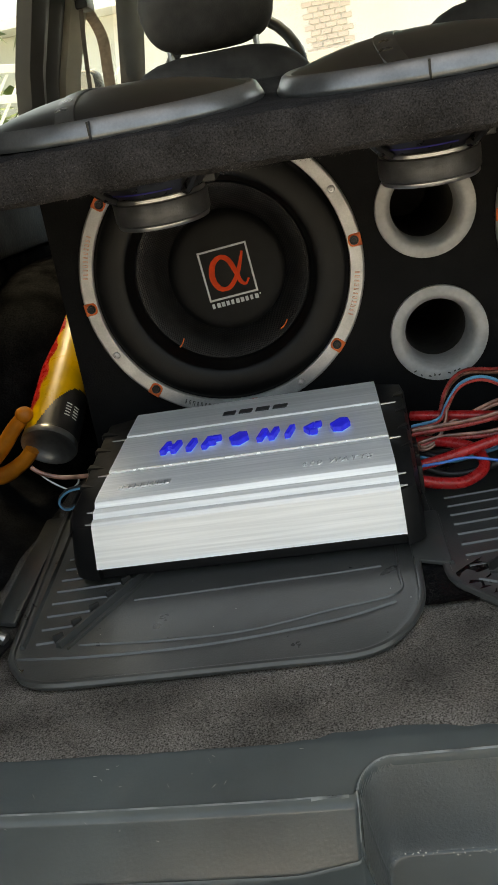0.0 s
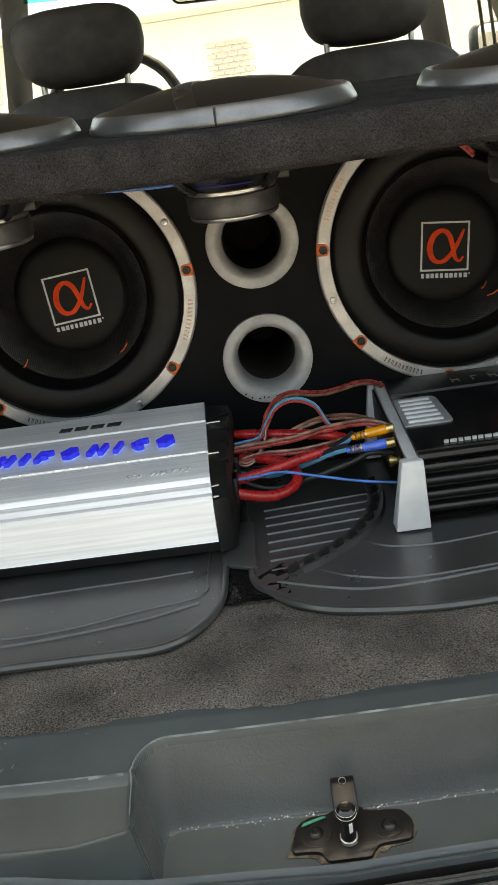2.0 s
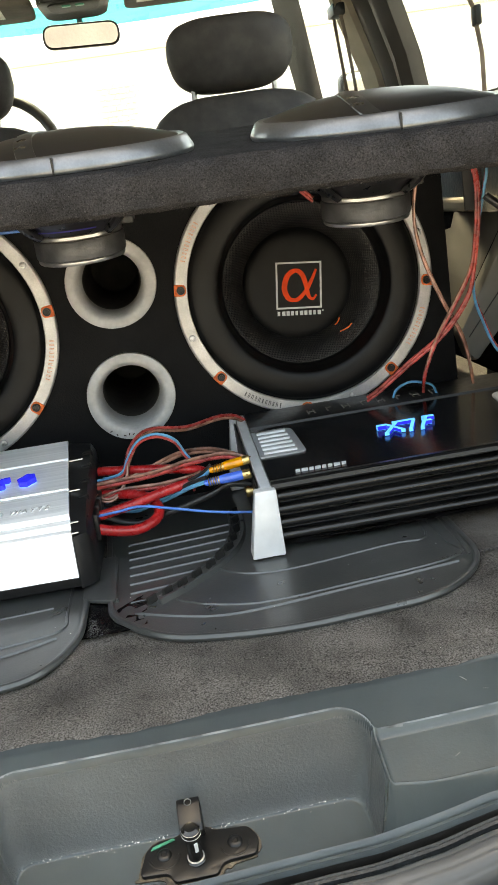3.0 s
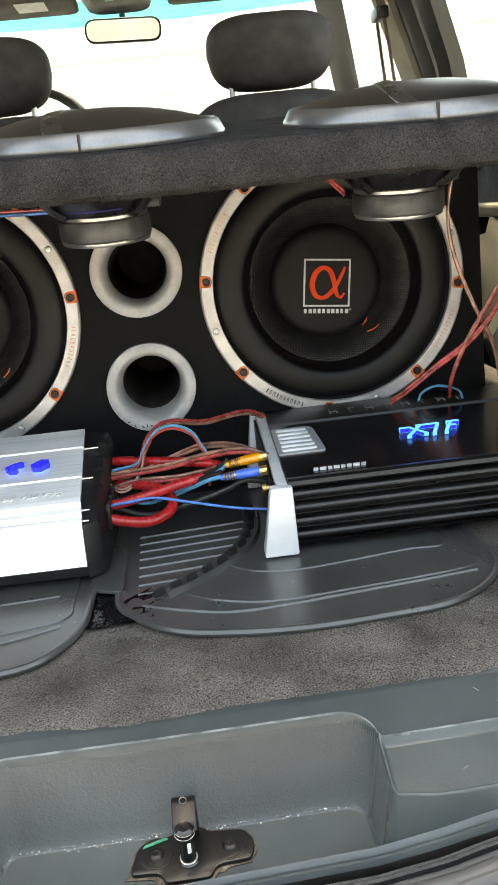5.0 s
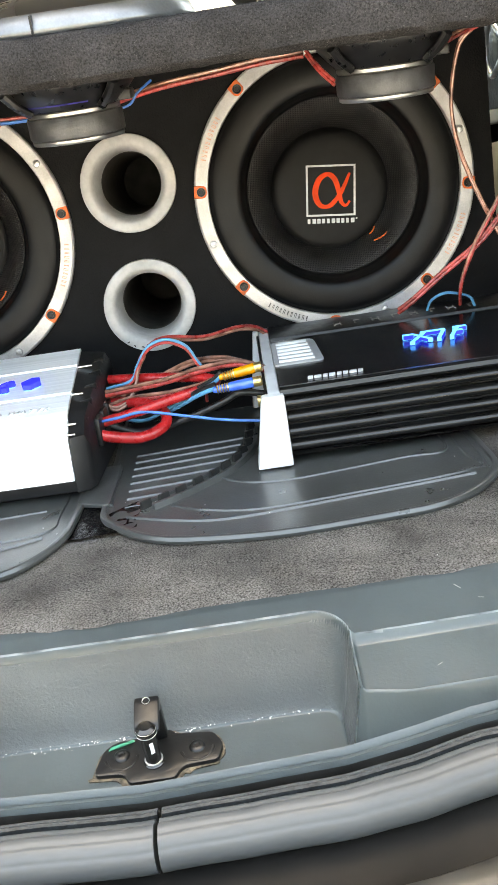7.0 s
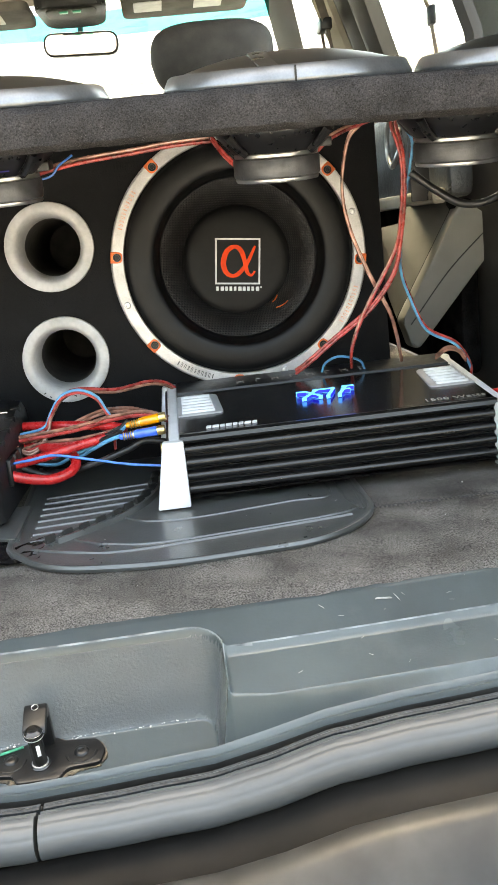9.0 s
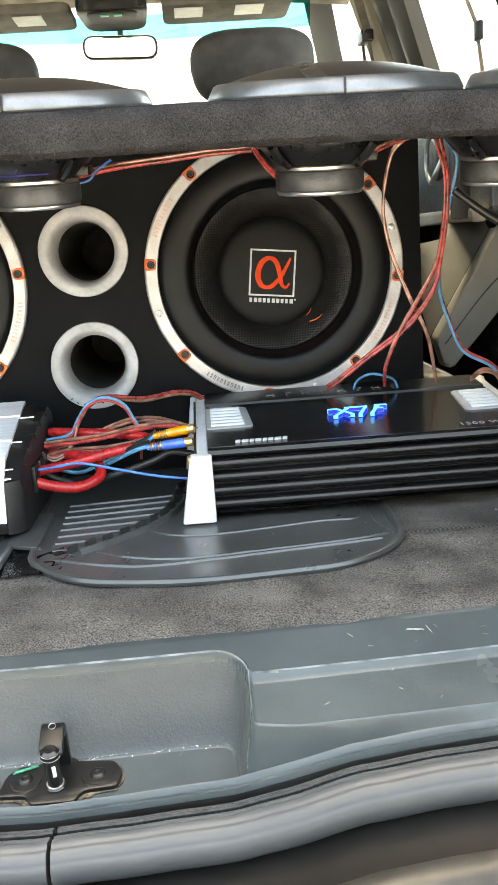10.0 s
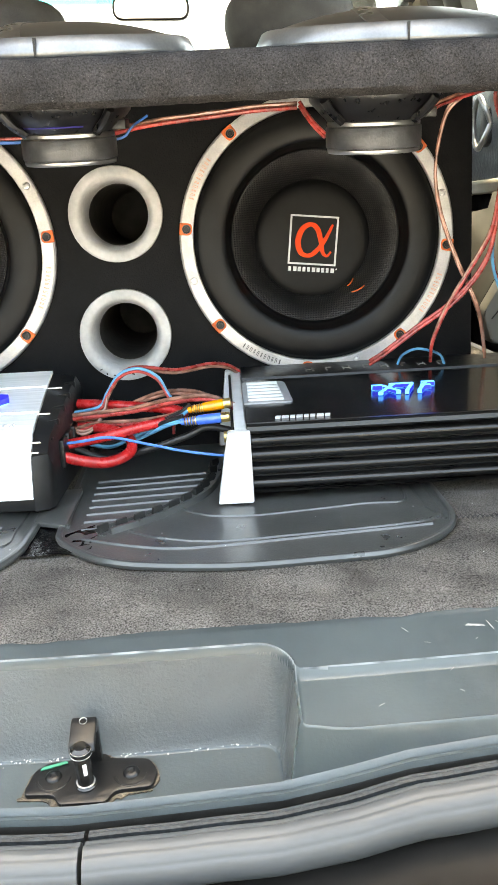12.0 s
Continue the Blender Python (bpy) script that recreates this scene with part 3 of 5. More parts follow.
cons = thing("overhead_console", CAR @ pose(-.02, 1.86, .862), "dark overhead console with small green display", "console")
bm = prism(outline_round([(-.09, -.11), (.09, -.11), (.075, .11), (-.075, .11)], .05), -.022, .04, "z", .008)
part("body", bm, BLKP, cons)
part("bezel", prism(outline_round([(-.065, -.1), (.065, -.1), (.055, 0), (-.055, 0)], .035), -.026, -.02, "z", .003), CABIN, cons)
for dx in (-.018, .014):
    part("display", box(dx - .01, dx + .01, -.085, -.07, -.0285, -.025, .001), DISPL, cons, "dim green display")
for s in (-1, 1):
    v = thing("sun_visor", CAR @ pose(s * .27 - .01, 1.86, .858), "folded-up grey sun visor with a white label", "sun visor", "sun visors")
    part("panel", prism(outline_round([(-.16, -.09), (.16, -.09), (.16, .1), (-.16, .1)], .03), -.012, .012, "z", .006), HEADL, v)
    part("label", box(-.13, -.06, -.07, .02, -.0145, -.0125), WHITE, v, "white printed label", smooth=False)
    part("label", box(.02, .09, -.07, .02, -.0145, -.0125), WHITE, v, "white printed label", smooth=False)
    b = thing("seat_belt", CAR, "hanging grey front seat belt on the centre pillar", "seat belt", "seat belts")
    loops = [(.011, [(.535, 1.59, .82), (.552, 1.605, .77), (.568, 1.62, .725)]), (.0045, [(.568, 1.62, .722), (.58, 1.63, .65), (.59, 1.64, .57), (.60, 1.645, .45)])]
    loops.append((.013, [(.568, 1.625, .722), (.58, 1.75, .715), (.588, 1.86, .68), (.60, 1.90, .61), (.61, 1.90, .45)]) if s < 0 else (.0045, [(.564, 1.67, .722), (.572, 1.68, .65), (.58, 1.685, .57), (.59, 1.69, .45)]))
    for w_, pts_ in loops:
        bm = B()
        strip(bm, [[p - Vector((w_, w_ * .4, 0)), p + Vector((w_, w_ * .4, 0))] for p in smoothed([(s * a, b_, c_) for a, b_, c_ in pts_], 6)])
        bmesh.ops.solidify(bm, geom=bm.faces[:], thickness=0.0015)
        part("webbing", bm, BELT, b)
    part("guide", box(s * .566 - .014, s * .566 + .014, 1.615, 1.68, .712, .738, .004), BLKP, b, "black belt guide")
    m_ = thing("wing_mirror", CAR @ pose(s * .82, 2.46, .635), "black exterior door mirror outside the side window", "mirror", "wing mirrors")
    part("shell", blob(B(), 0, 0, 0, .075, .04, .05, .5), BLKP, m_)
    part("glass", prism(outline_round([(-.06, -.038), (.06, -.038), (.06, .038), (-.06, .038)], .02), -.043, -.039, "y"), MIRR, m_, "mirror glass")
rb = thing("rear_seat_belt", CAR, "hanging grey rear seat belt near the rear pillar", "seat belt")
bm = B()
rows_ = [[(wallx(.86 - .06 * k) - .024, .785 - .006, .86 - .06 * k), (wallx(.86 - .06 * k) - .026, .785 + .006, .86 - .06 * k)] for k in range(8)]
strip(bm, rows_)
bmesh.ops.solidify(bm, geom=bm.faces[:], thickness=0.0015)
part("webbing", bm, BELT, rb)
part("guide", box(.551, .560, .774, .796, .535, .562, .003), BLKP, rb, "black belt guide")

# ---- outside ----
bm = box(-60, 60, -60, 60, -.75, -.7)
obj("ground", bm, PAVE, label="pale sunlit concrete ground", kind="structure", category="ground", smooth=False)
hs = thing("house", pose(-1.6, 9.0, -.7, 0, 0, 4), "pale cream stucco house with a pink brick patch", "house")
part("wall", box(-9, 9, 0, .3, 0, 2.5, .02), STUCCO, hs)
part("roof", prism([(-.4, 2.5), (-.35, 2.6), (2.5, 2.9), (2.5, 2.5)], -9.3, 9.3, "x"), STUCCO, hs)
base_brick = bpy.data.meshes.new("brick")
tb = box(-.046, .046, -.02, .03, -.021, .021, .003, 1)
tb.to_mesh(base_brick)
tb.free()
base_brick.materials.append(BRICK)
for j in range(9):
    for i in range(4):
        o = new("brick", base_brick)
        o.parent = hs
        o.matrix_basis = pose(.50 + .1 * i + (.05 if j % 2 else 0), 0, 1.82 + .05 * j)
fence = thing("fence", pose(-4.2, 5.2, -.7, 0, 0, 62), "pale lattice garden fence beside the drive", "fence")
for k in range(6):
    part("post", box(-2.5 + k - .04, -2.5 + k + .04, -.04, .04, 0, 2.1, .01, 1), STUCCO, fence)
for k in range(9):
    part("rail", box(-2.5, 2.5, -.015, .015, .2 + .22 * k, .26 + .22 * k, .004, 1), STUCCO, fence)
for k in range(34):
    for sg in (-1, 1):
        x0 = -2.4 + .15 * k
        part("slat", prism([(x0, .2), (x0 + .03, .2), (x0 + .03 + sg * 1.6, 1.95), (x0 + sg * 1.6, 1.95)], .018 * sg - .004, .018 * sg + .004, "y"), STUCCO, fence, smooth=False)
shrub = thing("shrub", pose(-5.6, 7.6, -.7), "pale green garden shrub behind the lattice fence", "shrub")
random.seed(21)
part("stem", tube([(0, 0, 0), (.1, .05, .8), (-.1, 0, 1.8)], lambda u: .09 - .05 * u, 6, 8), CONCR, shrub, "grey woody stem")
bm = B()
for i in range(1600):
    a, r_, h = random.uniform(0, 6.28), random.random() ** .5, random.random()
    c = Vector((2.2 * r_ * math.cos(a), 1.1 * r_ * math.sin(a), .9 + 2.6 * h * (1 - .45 * r_) + .25 * noise.noise((a * 2, r_ * 3, 1))))
    u, v = Vector((random.gauss(0, 1), random.gauss(0, 1), random.gauss(0, 1))).normalized() * .11, Vector((random.gauss(0, 1), random.gauss(0, 1), random.gauss(0, 1))).normalized() * .06
    bm.faces.new([bm.verts.new(c + q) for q in (-u, -v, u, v)])
part("foliage", bm, LEAF, shrub, "pale green leaves", smooth=False)
# unseen wall, added to block low sky light from behind
back = thing("horizon_block_wall", pose(0, -6.0, -.7), "unseen grey wall added behind the car to cut low light", "wall")
part("wall", box(-14, 14, -.3, 0, 0, 2.3, .02), CONCR, back)
wall2 = thing("garden_wall", pose(5.2, 3.0, -.7, 0, 0, -84), "pale block garden wall beside the drive", "wall")
part("wall", box(-6, 6, 0, .2, 0, 1.7, .01), STUCCO, wall2)


# ---- loudspeaker box ----
BOX = pose(-.085, 1.0, 0, 0, 0, 7.0) @ pose(.085, 0, 0)
bx = thing("subwoofer_box", BOX, "black vinyl covered twin subwoofer box standing on the cargo floor", "speaker box")
XL, XR, ZT = -.484, .326, .412
holes = [(-.304, .2456, .141), (.1471, .2422, .141), (-.0785, .279, .040), (-.0785, .1435, .040)]
# front board, with round openings
bm = B()
edges = []
outer = [bm.verts.new((x, 0, z)) for x, z in ((XL, .004), (XR, .004), (XR, ZT), (XL, ZT))]
es = [bm.edges.new((outer[i], outer[(i + 1) % 4])) for i in range(4)]
for hx, hz, hr in holes:
    vs = [bm.verts.new((hx + hr * math.cos(a), 0, hz + hr * math.sin(a))) for a in (2 * math.pi * k / 48 for k in range(48))]
    es += [bm.edges.new((vs[i], vs[(i + 1) % 48])) for i in range(48)]
bmesh.ops.triangle_fill(bm, use_beauty=True, use_dissolve=False, edges=es)
for f in list(bm.faces):
    c = f.calc_center_median()
    if any(math.hypot(c.x - hx, c.z - hz) < hr * .98 for hx, hz, hr in holes):
        bm.faces.remove(f)
r_ = bmesh.ops.extrude_face_region(bm, geom=bm.faces[:])
for v in r_["geom"]:
    if isinstance(v, bmesh.types.BMVert):
        v.co.y += .019
part("front_board", bm, BOXM, bx, smooth=False)
bm = B()
box(XL, XL + .018, .0195, .34, .004, ZT, .004, 2, bm)
box(XR - .018, XR, .0195, .34, .004, ZT, .004, 2, bm)
box(XL + .0185, XR - .0185, .0195, .34, ZT - .018, ZT, .003, 2, bm)
box(XL + .0185, XR - .0185, .0195, .34, .004, .022, .003, 2, bm)
box(XL + .0185, XR - .0185, .32, .3395, .0225, ZT - .0185, .003, 2, bm)
part("cabinet", bm, BOXM, bx)


def arc_bars(bm, r, a0, a1, n, h, y, gap=.35):
    """Bars standing in for lettering along an arc."""
    st = (a1 - a0) / n
    for i in range(n):
        a = a0 + st * (i + .5)
        w_ = st * r * (1 - gap) * (.6 + .6 * ((i * 7) % 5) / 5)
        t = box(-w_ / 2, -w_ / 2 + .0006, y - .0004, y + .0004, -h / 2, h / 2)
        box(w_ / 2 - .0006, w_ / 2, y - .0004, y + .0004, -h / 2, h / 2, bm=t)
        box(-w_ / 2 + .0006, w_ / 2 - .0006, y - .0004, y + .0004, -h / 2, -h / 2 + .0007, bm=t)
        join(bm, t, Matrix.Rotation(-(a - math.pi / 2), 4, "Y") @ Matrix.Translation((0, 0, r)))
    return bm


LOGO = Matrix.Translation((.002, 0, -.0045)) @ Matrix.Diagonal((1.05, 1, 1.05, 1))


def subwoofer(cx, cz, turn, first, deep):
    e = thing("subwoofer", BOX @ pose(cx, 0, cz, 0, turn, 0), "large black subwoofer with brushed metal ring and orange bolt gaskets", "subwoofer", "subwoofers in the box")
    part("ring", lathe([(.1402, .002), (.1402, -.0062), (.1412, -.0078), (.1538, -.0078), (.1558, -.0062), (.1562, -.001), (.1402, -.0005)], 128), RING, e, "brushed metal trim ring")
    roll = [(.1400, -.0030), (.1390, -.0042), (.1370, -.0058)] + [(.1205 + .0165 * math.cos(a), -.0055 - .0050 * math.sin(a)) for a in (math.pi * k / 14 for k in range(1, 14))]
    part("surround", lathe(roll + [(.1035, -.0035), (.1018, .001), (.1004, .006), (.0992, .011), (.0978, .0145), (.0962, .0155)], 112), SURR, e, "wide rolled rubber surround")
    part("cone", lathe([(.0975, .0160), (.0958, .0150), (.0935, .0158), (.088, .0205), (.080, .0285), (.074, .036 + deep * .6), (.069, .042 + deep), (.0645, .047 + deep)], 112), CONE, e, "woven black cone")
    part("dust_cap", lathe([(.0705, .0460 + deep), (.0695, .0432 + deep), (.0678, .0408 + deep), (.0650, .0387 + deep), (.0610, .0374 + deep), (.0560, .0368 + deep), (.050, .0366 + deep), (0, .0366 + deep)], 96), CAP, e, "matt black dust cap with a rounded edge", M=pose(.002, 0, -.004))
    yb = .0360 + deep
    bm = B()
    for a, b_, c, d in ((-.0275, .0275, .0255, .0275), (-.0275, .0275, -.0275, -.0255), (-.0275, -.0255, -.0255, .0255), (.0255, .0275, -.0255, .0255)):
        box(a, b_, yb - .0005, yb + .001, c, d, bm=bm)
    part("logo_frame", bm, SILVERP, e, "silver square outline", M=LOGO, smooth=False)
    # red loop emblem: an open ribbon that crosses itself
    line = smoothed([(.021, 0, .0185), (.0155, 0, .006), (.0085, 0, -.0065), (-.002, 0, -.0165), (-.0125, 0, -.015), (-.0175, 0, -.003), (-.0135, 0, .0115), (-.004, 0, .0175), (.004, 0, .0125), (.0085, 0, .0), (.0115, 0, -.0125), (.0165, 0, -.0165), (.021, 0, -.0115)], 8)
    bm = B()
    top, bot = [], []
    for i, p in enumerate(line):
        u = i / (len(line) - 1)
        d = (line[min(i + 1, len(line) - 1)] - line[max(i - 1, 0)]).normalized()
        nrm = Vector((-d.z, 0, d.x))
        w_ = .0011 + .0021 * (math.sin(math.pi * min(1, u * 1.05)) ** .7) * (.55 + .45 * abs(d.z))
        top.append([Vector((p.x, yb - .0012 - .0008 * u, p.z)) + nrm * w_, Vector((p.x, yb - .0012 - .0008 * u, p.z)) - nrm * w_, Vector((p.x, yb + .001 - .0008 * u, p.z)) - nrm * w_, Vector((p.x, yb + .001 - .0008 * u, p.z)) + nrm * w_])
    strip(bm, top, True)
    part("emblem", bm, RED, e, "red looped emblem", M=LOGO, smooth=False)
    for i in range(10):
        x = -.0262 + .0054 * i
        part("nameplate_bar", box(x, x + .0030 + .0012 * ((i * 7) % 4) / 4, yb - .0005, yb + .001, -.0352, -.0302), SILVERP, e, "silver bar of lettering", M=LOGO, smooth=False)
    part("nameplate_dot", box(.028, .0295, yb - .0005, yb + .001, -.0315, -.0300), SILVERP, e, "small silver dot", M=LOGO, smooth=False)
    for sx_, sz_, ln_ in (((.057, -.058, .0075), (.050, -.052, .003)) if turn > 0 else ((.052, -.074, .005), (-.066, -.066, .004))):
        t = tube([(-ln_, 0, -.0035), (-ln_ * .2, -.001, -.0012), (ln_ * .5, -.0006, .002), (ln_, 0, .0055)], .0009, 4, 6)
        part("scrap", t, ORANGE, e, "small orange scrap", M=pose(sx_, lerp(math.hypot(sx_, sz_), [.069, .074, .080, .088, .0935], [.0500, .0400, .0270, .0190, .0145]), sz_))
    for k in range(8):
        a = radians(first + 45 * k)
        t = prism(outline_round([(-.0068, -.0068), (.0074, -.0068), (.0074, .0068), (-.0068, .0068)], [.0056, .001, .001, .0056], 3), -.0090, -.0068, "y", .0006, 1)
        t.transform(Matrix.Rotation(-a, 4, "Y") @ Matrix.Translation((.1487, 0, 0)))
        g = part("gasket", t, ORANGE, e, "orange rubber bolt gasket")
        t = lathe([(0, -.0092), (.0026, -.0092), (.003, -.0105), (.0046, -.0108), (.005, -.0085), (.005, -.007)], 16)
        t.transform(Matrix.Translation((.1483 * math.cos(a), -.0006, .1483 * math.sin(a))))
        part("bolt", t, BOLT, g, "black socket bolt")
    for k in range(4):
        a = radians(first + 22.5 + 90 * k)
        t = lathe([(0, -.0095), (.0012, -.0095), (.0016, -.0102), (.0034, -.0098), (.0042, -.0082), (.0042, -.007)], 14)
        t.transform(Matrix.Translation((.1483 * math.cos(a), 0, .1483 * math.sin(a))))
        part("screw", t, SCREW, e, "small steel screw")
    for k, (m_, nn) in enumerate(((DARKP, 11), (ORANGET, 11), (ORANGET, 11), (ORANGET, 11))):
        a = radians((-112, -22, 158, 68)[k])
        part("ring_lettering", arc_bars(B(), .1480, a - .17, a + .17, nn, .0055, -.0080, .5), m_, e, "printed bars of lettering on the ring", smooth=False)
    return e


subR = subwoofer(.1471, .2422, 6.3, 0, .010)
subL = subwoofer(-.304, .2456, -5.0, 0, .010)
for hx, hz, hr in holes[2:]:
    e = thing("port_tube", BOX @ pose(hx, 0, hz), "off-white plastic bass port with a deep dark bore", "bass port", "bass ports in the box")
    part("flange", lathe([(.0352, .046), (.0352, .030), (.0354, .016), (.0362, .007), (.0380, .0006), (.0400, -.0034), (.0418, -.0050), (.0432, -.0056), (.0508, -.0056), (.0524, -.0046), (.0530, .0), (.0527, .0015), (.044, .0015)], 80), PORTW, e, "off-white flared flange")
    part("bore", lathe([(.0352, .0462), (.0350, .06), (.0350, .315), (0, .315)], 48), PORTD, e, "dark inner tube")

rnd = random.Random(5)
for i in range(9):
    a = radians(-130 + 9 * i + rnd.uniform(-3, 3))
    r_ = .0475 + rnd.uniform(-.003, .003)
    t = prism(outline_round([(-.0016, -.0007), (.0016 * rnd.uniform(.4, 1.6), -.0005), (.0012, .0009), (-.0010, .0007)], .0003, 2), -.0062, -.0054, "y")
    t.transform(Matrix.Translation((r_ * math.cos(a), 0, r_ * math.sin(a))) @ Matrix.Rotation(rnd.uniform(0, 3), 4, "Y"))
    part("chip", t, PORTD, e, "dark chip in the flange", smooth=False)

# ---- parcel board with four oval speakers ----
SHELF = pose(0, .662, .386, 7.5, .9, 3.0)
bm = B()
rows_ = []
prof_ = [(.0, -.0185), (.0015, -.0065), (.006, -.0012), (.014, 0), (.1, 0), (.2, 0), (.315, 0), (.32, -.004), (.32, -.034), (.315, -.0365), (.2, -.0365), (.1, -.0365), (.016, -.0365), (.007, -.0355), (.0018, -.031)]
for i in range(241):
    x = -.54 + .0046 * i
    sag = .004 * noise.noise((x * 3, 0, 5))
    rows_.append([(x, y + .0012 * noise.noise((x * 60, y * 60 + z * 80, 3)), z + sag + .0011 * noise.noise((x * 70, y * 70, z * 90))) for y, z in prof_])
vs = strip(bm, rows_, True)
bm.faces.new(vs[0]), bm.faces.new(vs[-1][::-1])
shelf = thing("parcel_board", SHELF, "thick parcel board wrapped in fuzzy dark grey carpet", "parcel shelf")
part("board", bm, FELT, shelf)
# loose fibres
random.seed(7)
bm = B()
for i in range(15000):
    x = random.uniform(-.53, .55)
    k = random.random()
    y, z = lerp(k, [0, .25, .5, .8, 1], [.02, .004, .0, .001, .008]), lerp(k, [0, .25, .5, .8, 1], [0, -.003, -.014, -.031, -.0365])
    ln = random.uniform(.0009, .0028)
    d = Vector((random.uniform(-1, 1), -abs(random.gauss(.5, .4)), random.gauss(.3 if k < .4 else -.2, .5))).normalized() * ln
    w_ = Vector((random.uniform(-1, 1), random.uniform(-1, 1), random.uniform(-1, 1))).normalized() * .00013
    p = Vector((x, y, z))
    a = [bm.verts.new(q) for q in (p - w_, p + w_, p + d)]
    bm.faces.new(a)
f_ = obj("carpet_fuzz", bm, FIBRE, None, shelf, "loose grey carpet fibres", False, kind="stuff")


def oval(rx, ry, z, n=72):
    return [(rx * math.copysign(abs(math.cos(a)) ** .88, math.cos(a)), ry * math.copysign(abs(math.sin(a)) ** .88, math.sin(a)), z) for a in (2 * math.pi * k / n for k in range(n))]


def speaker(x, y, mx, rx=.115, ry=.090):
    e = thing("oval_speaker", SHELF @ pose(x, y, .0), "oval car speaker with silver rimmed cover, magnet under the board", "speaker", "speakers on the board")
    bm = B()
    strip(bm, [oval(rx - .001, ry - .001, .0005), oval(rx, ry, .003), oval(rx - .0005, ry - .0005, .005), oval(rx - .005, ry - .005, .0135), oval(rx - .008, ry - .008, .0152), oval(rx - .013, ry - .013, .0142)], True)
    part("rim", bm, COVR, e, "satin silver rim")
    bm = B()
    rr = [oval((rx - .0115) * k, (ry - .0115) * k, .0140 + .016 * (1 - k ** 2.2)) for k in (1, .9, .75, .6, .45, .3, .15, .01)]
    vs_ = strip(bm, rr, True)
    bm.faces.new(vs_[-1])
    part("grille", bm, COVM, e, "dark domed wire grille")
    for sgn in (-1,):
        bm = B()
        rows_ = []
        for k in range(15):
            u = -1 + k / 7
            yy = u * (ry - .010)
            xc = .012 * sgn + sgn * .030 * (1 - u * u) * .5 + .008 * u
            def dome(x_, y_):
                return .0143 + .016 * (1 - min(1.0, math.hypot(x_ / (rx - .0115), y_ / (ry - .0115))) ** 2.2)
            rows_.append([(xc - .0085, yy, dome(xc - .0085, yy) - .002), (xc - .0075, yy, dome(xc - .0075, yy) + .0008), (xc, yy, dome(xc, yy) + .0014), (xc + .0075, yy, dome(xc + .0075, yy) + .0008), (xc + .0085, yy, dome(xc + .0085, yy) - .002)])
        strip(bm, rows_)
        part("strap", bm, COVS, e, "grey strap over the grille")
    bm = box(-.0008, .0008, -ry - .0012, -ry + .004, .001, .0138)
    part("joint", bm, BLKP, e, smooth=False)
    # underside: basket, magnet
    um = pose(mx, .008, .000)
    part("basket", lathe([(.056, -.0355), (.055, -.040), (.048, -.0475), (.043, -.053), (.040, -.056), (.0, -.056)], 40, "z"), BASKET, e, "black pressed basket", M=um)
    if x < 0:
        part("gasket", lathe([(.030, -.0500), (.0450, -.0497), (.0456, -.0505), (.0450, -.0515), (.030, -.0517)], 40, "z", a0=3.6, a1=5.2), VIOLET, e, "violet rubber edge", M=um)
    part("top_plate", lathe([(.0, -.056), (.0390, -.056), (.0398, -.057), (.0398, -.0595), (.0390, -.0605), (0, -.0605)], 56, "z"), STEEL, e, "plated steel plate", M=um)
    part("magnet", lathe([(.0, -.0605), (.0402, -.0605), (.0410, -.062), (.0410, -.0765), (.0402, -.078), (0, -.078)], 56, "z"), FERR, e, "grey ferrite magnet", M=um)
    part("back_plate", lathe([(0, -.078), (.0388, -.078), (.0396, -.079), (.0396, -.081), (.0388, -.0822), (0.012, -.0822), (0, -.0815)], 56, "z"), STEEL, e, "plated steel back plate", M=um)
    part("terminal", box(.040, .052, -.012, .012, -.055, -.047, .001), BLKP, e, "black terminal block", M=um)
    for k in range(4):
        a = math.radians(45 + 90 * k)
        part("arm", tube([(.064 * math.cos(a), .064 * math.sin(a), -.038), (.054 * math.cos(a), .054 * math.sin(a), -.048), (.042 * math.cos(a), .042 * math.sin(a), -.0555)], .004, 3), BASKET, e, "black basket arm", M=um)
    return e


for sx, sy, mx in ((-.299, .108, .016), (-.057, .110, -.002), (.219, .110, -.014), (.452, .112, -.074)):
    speaker(sx, sy, mx, .118 if sx < -.2 else .113)


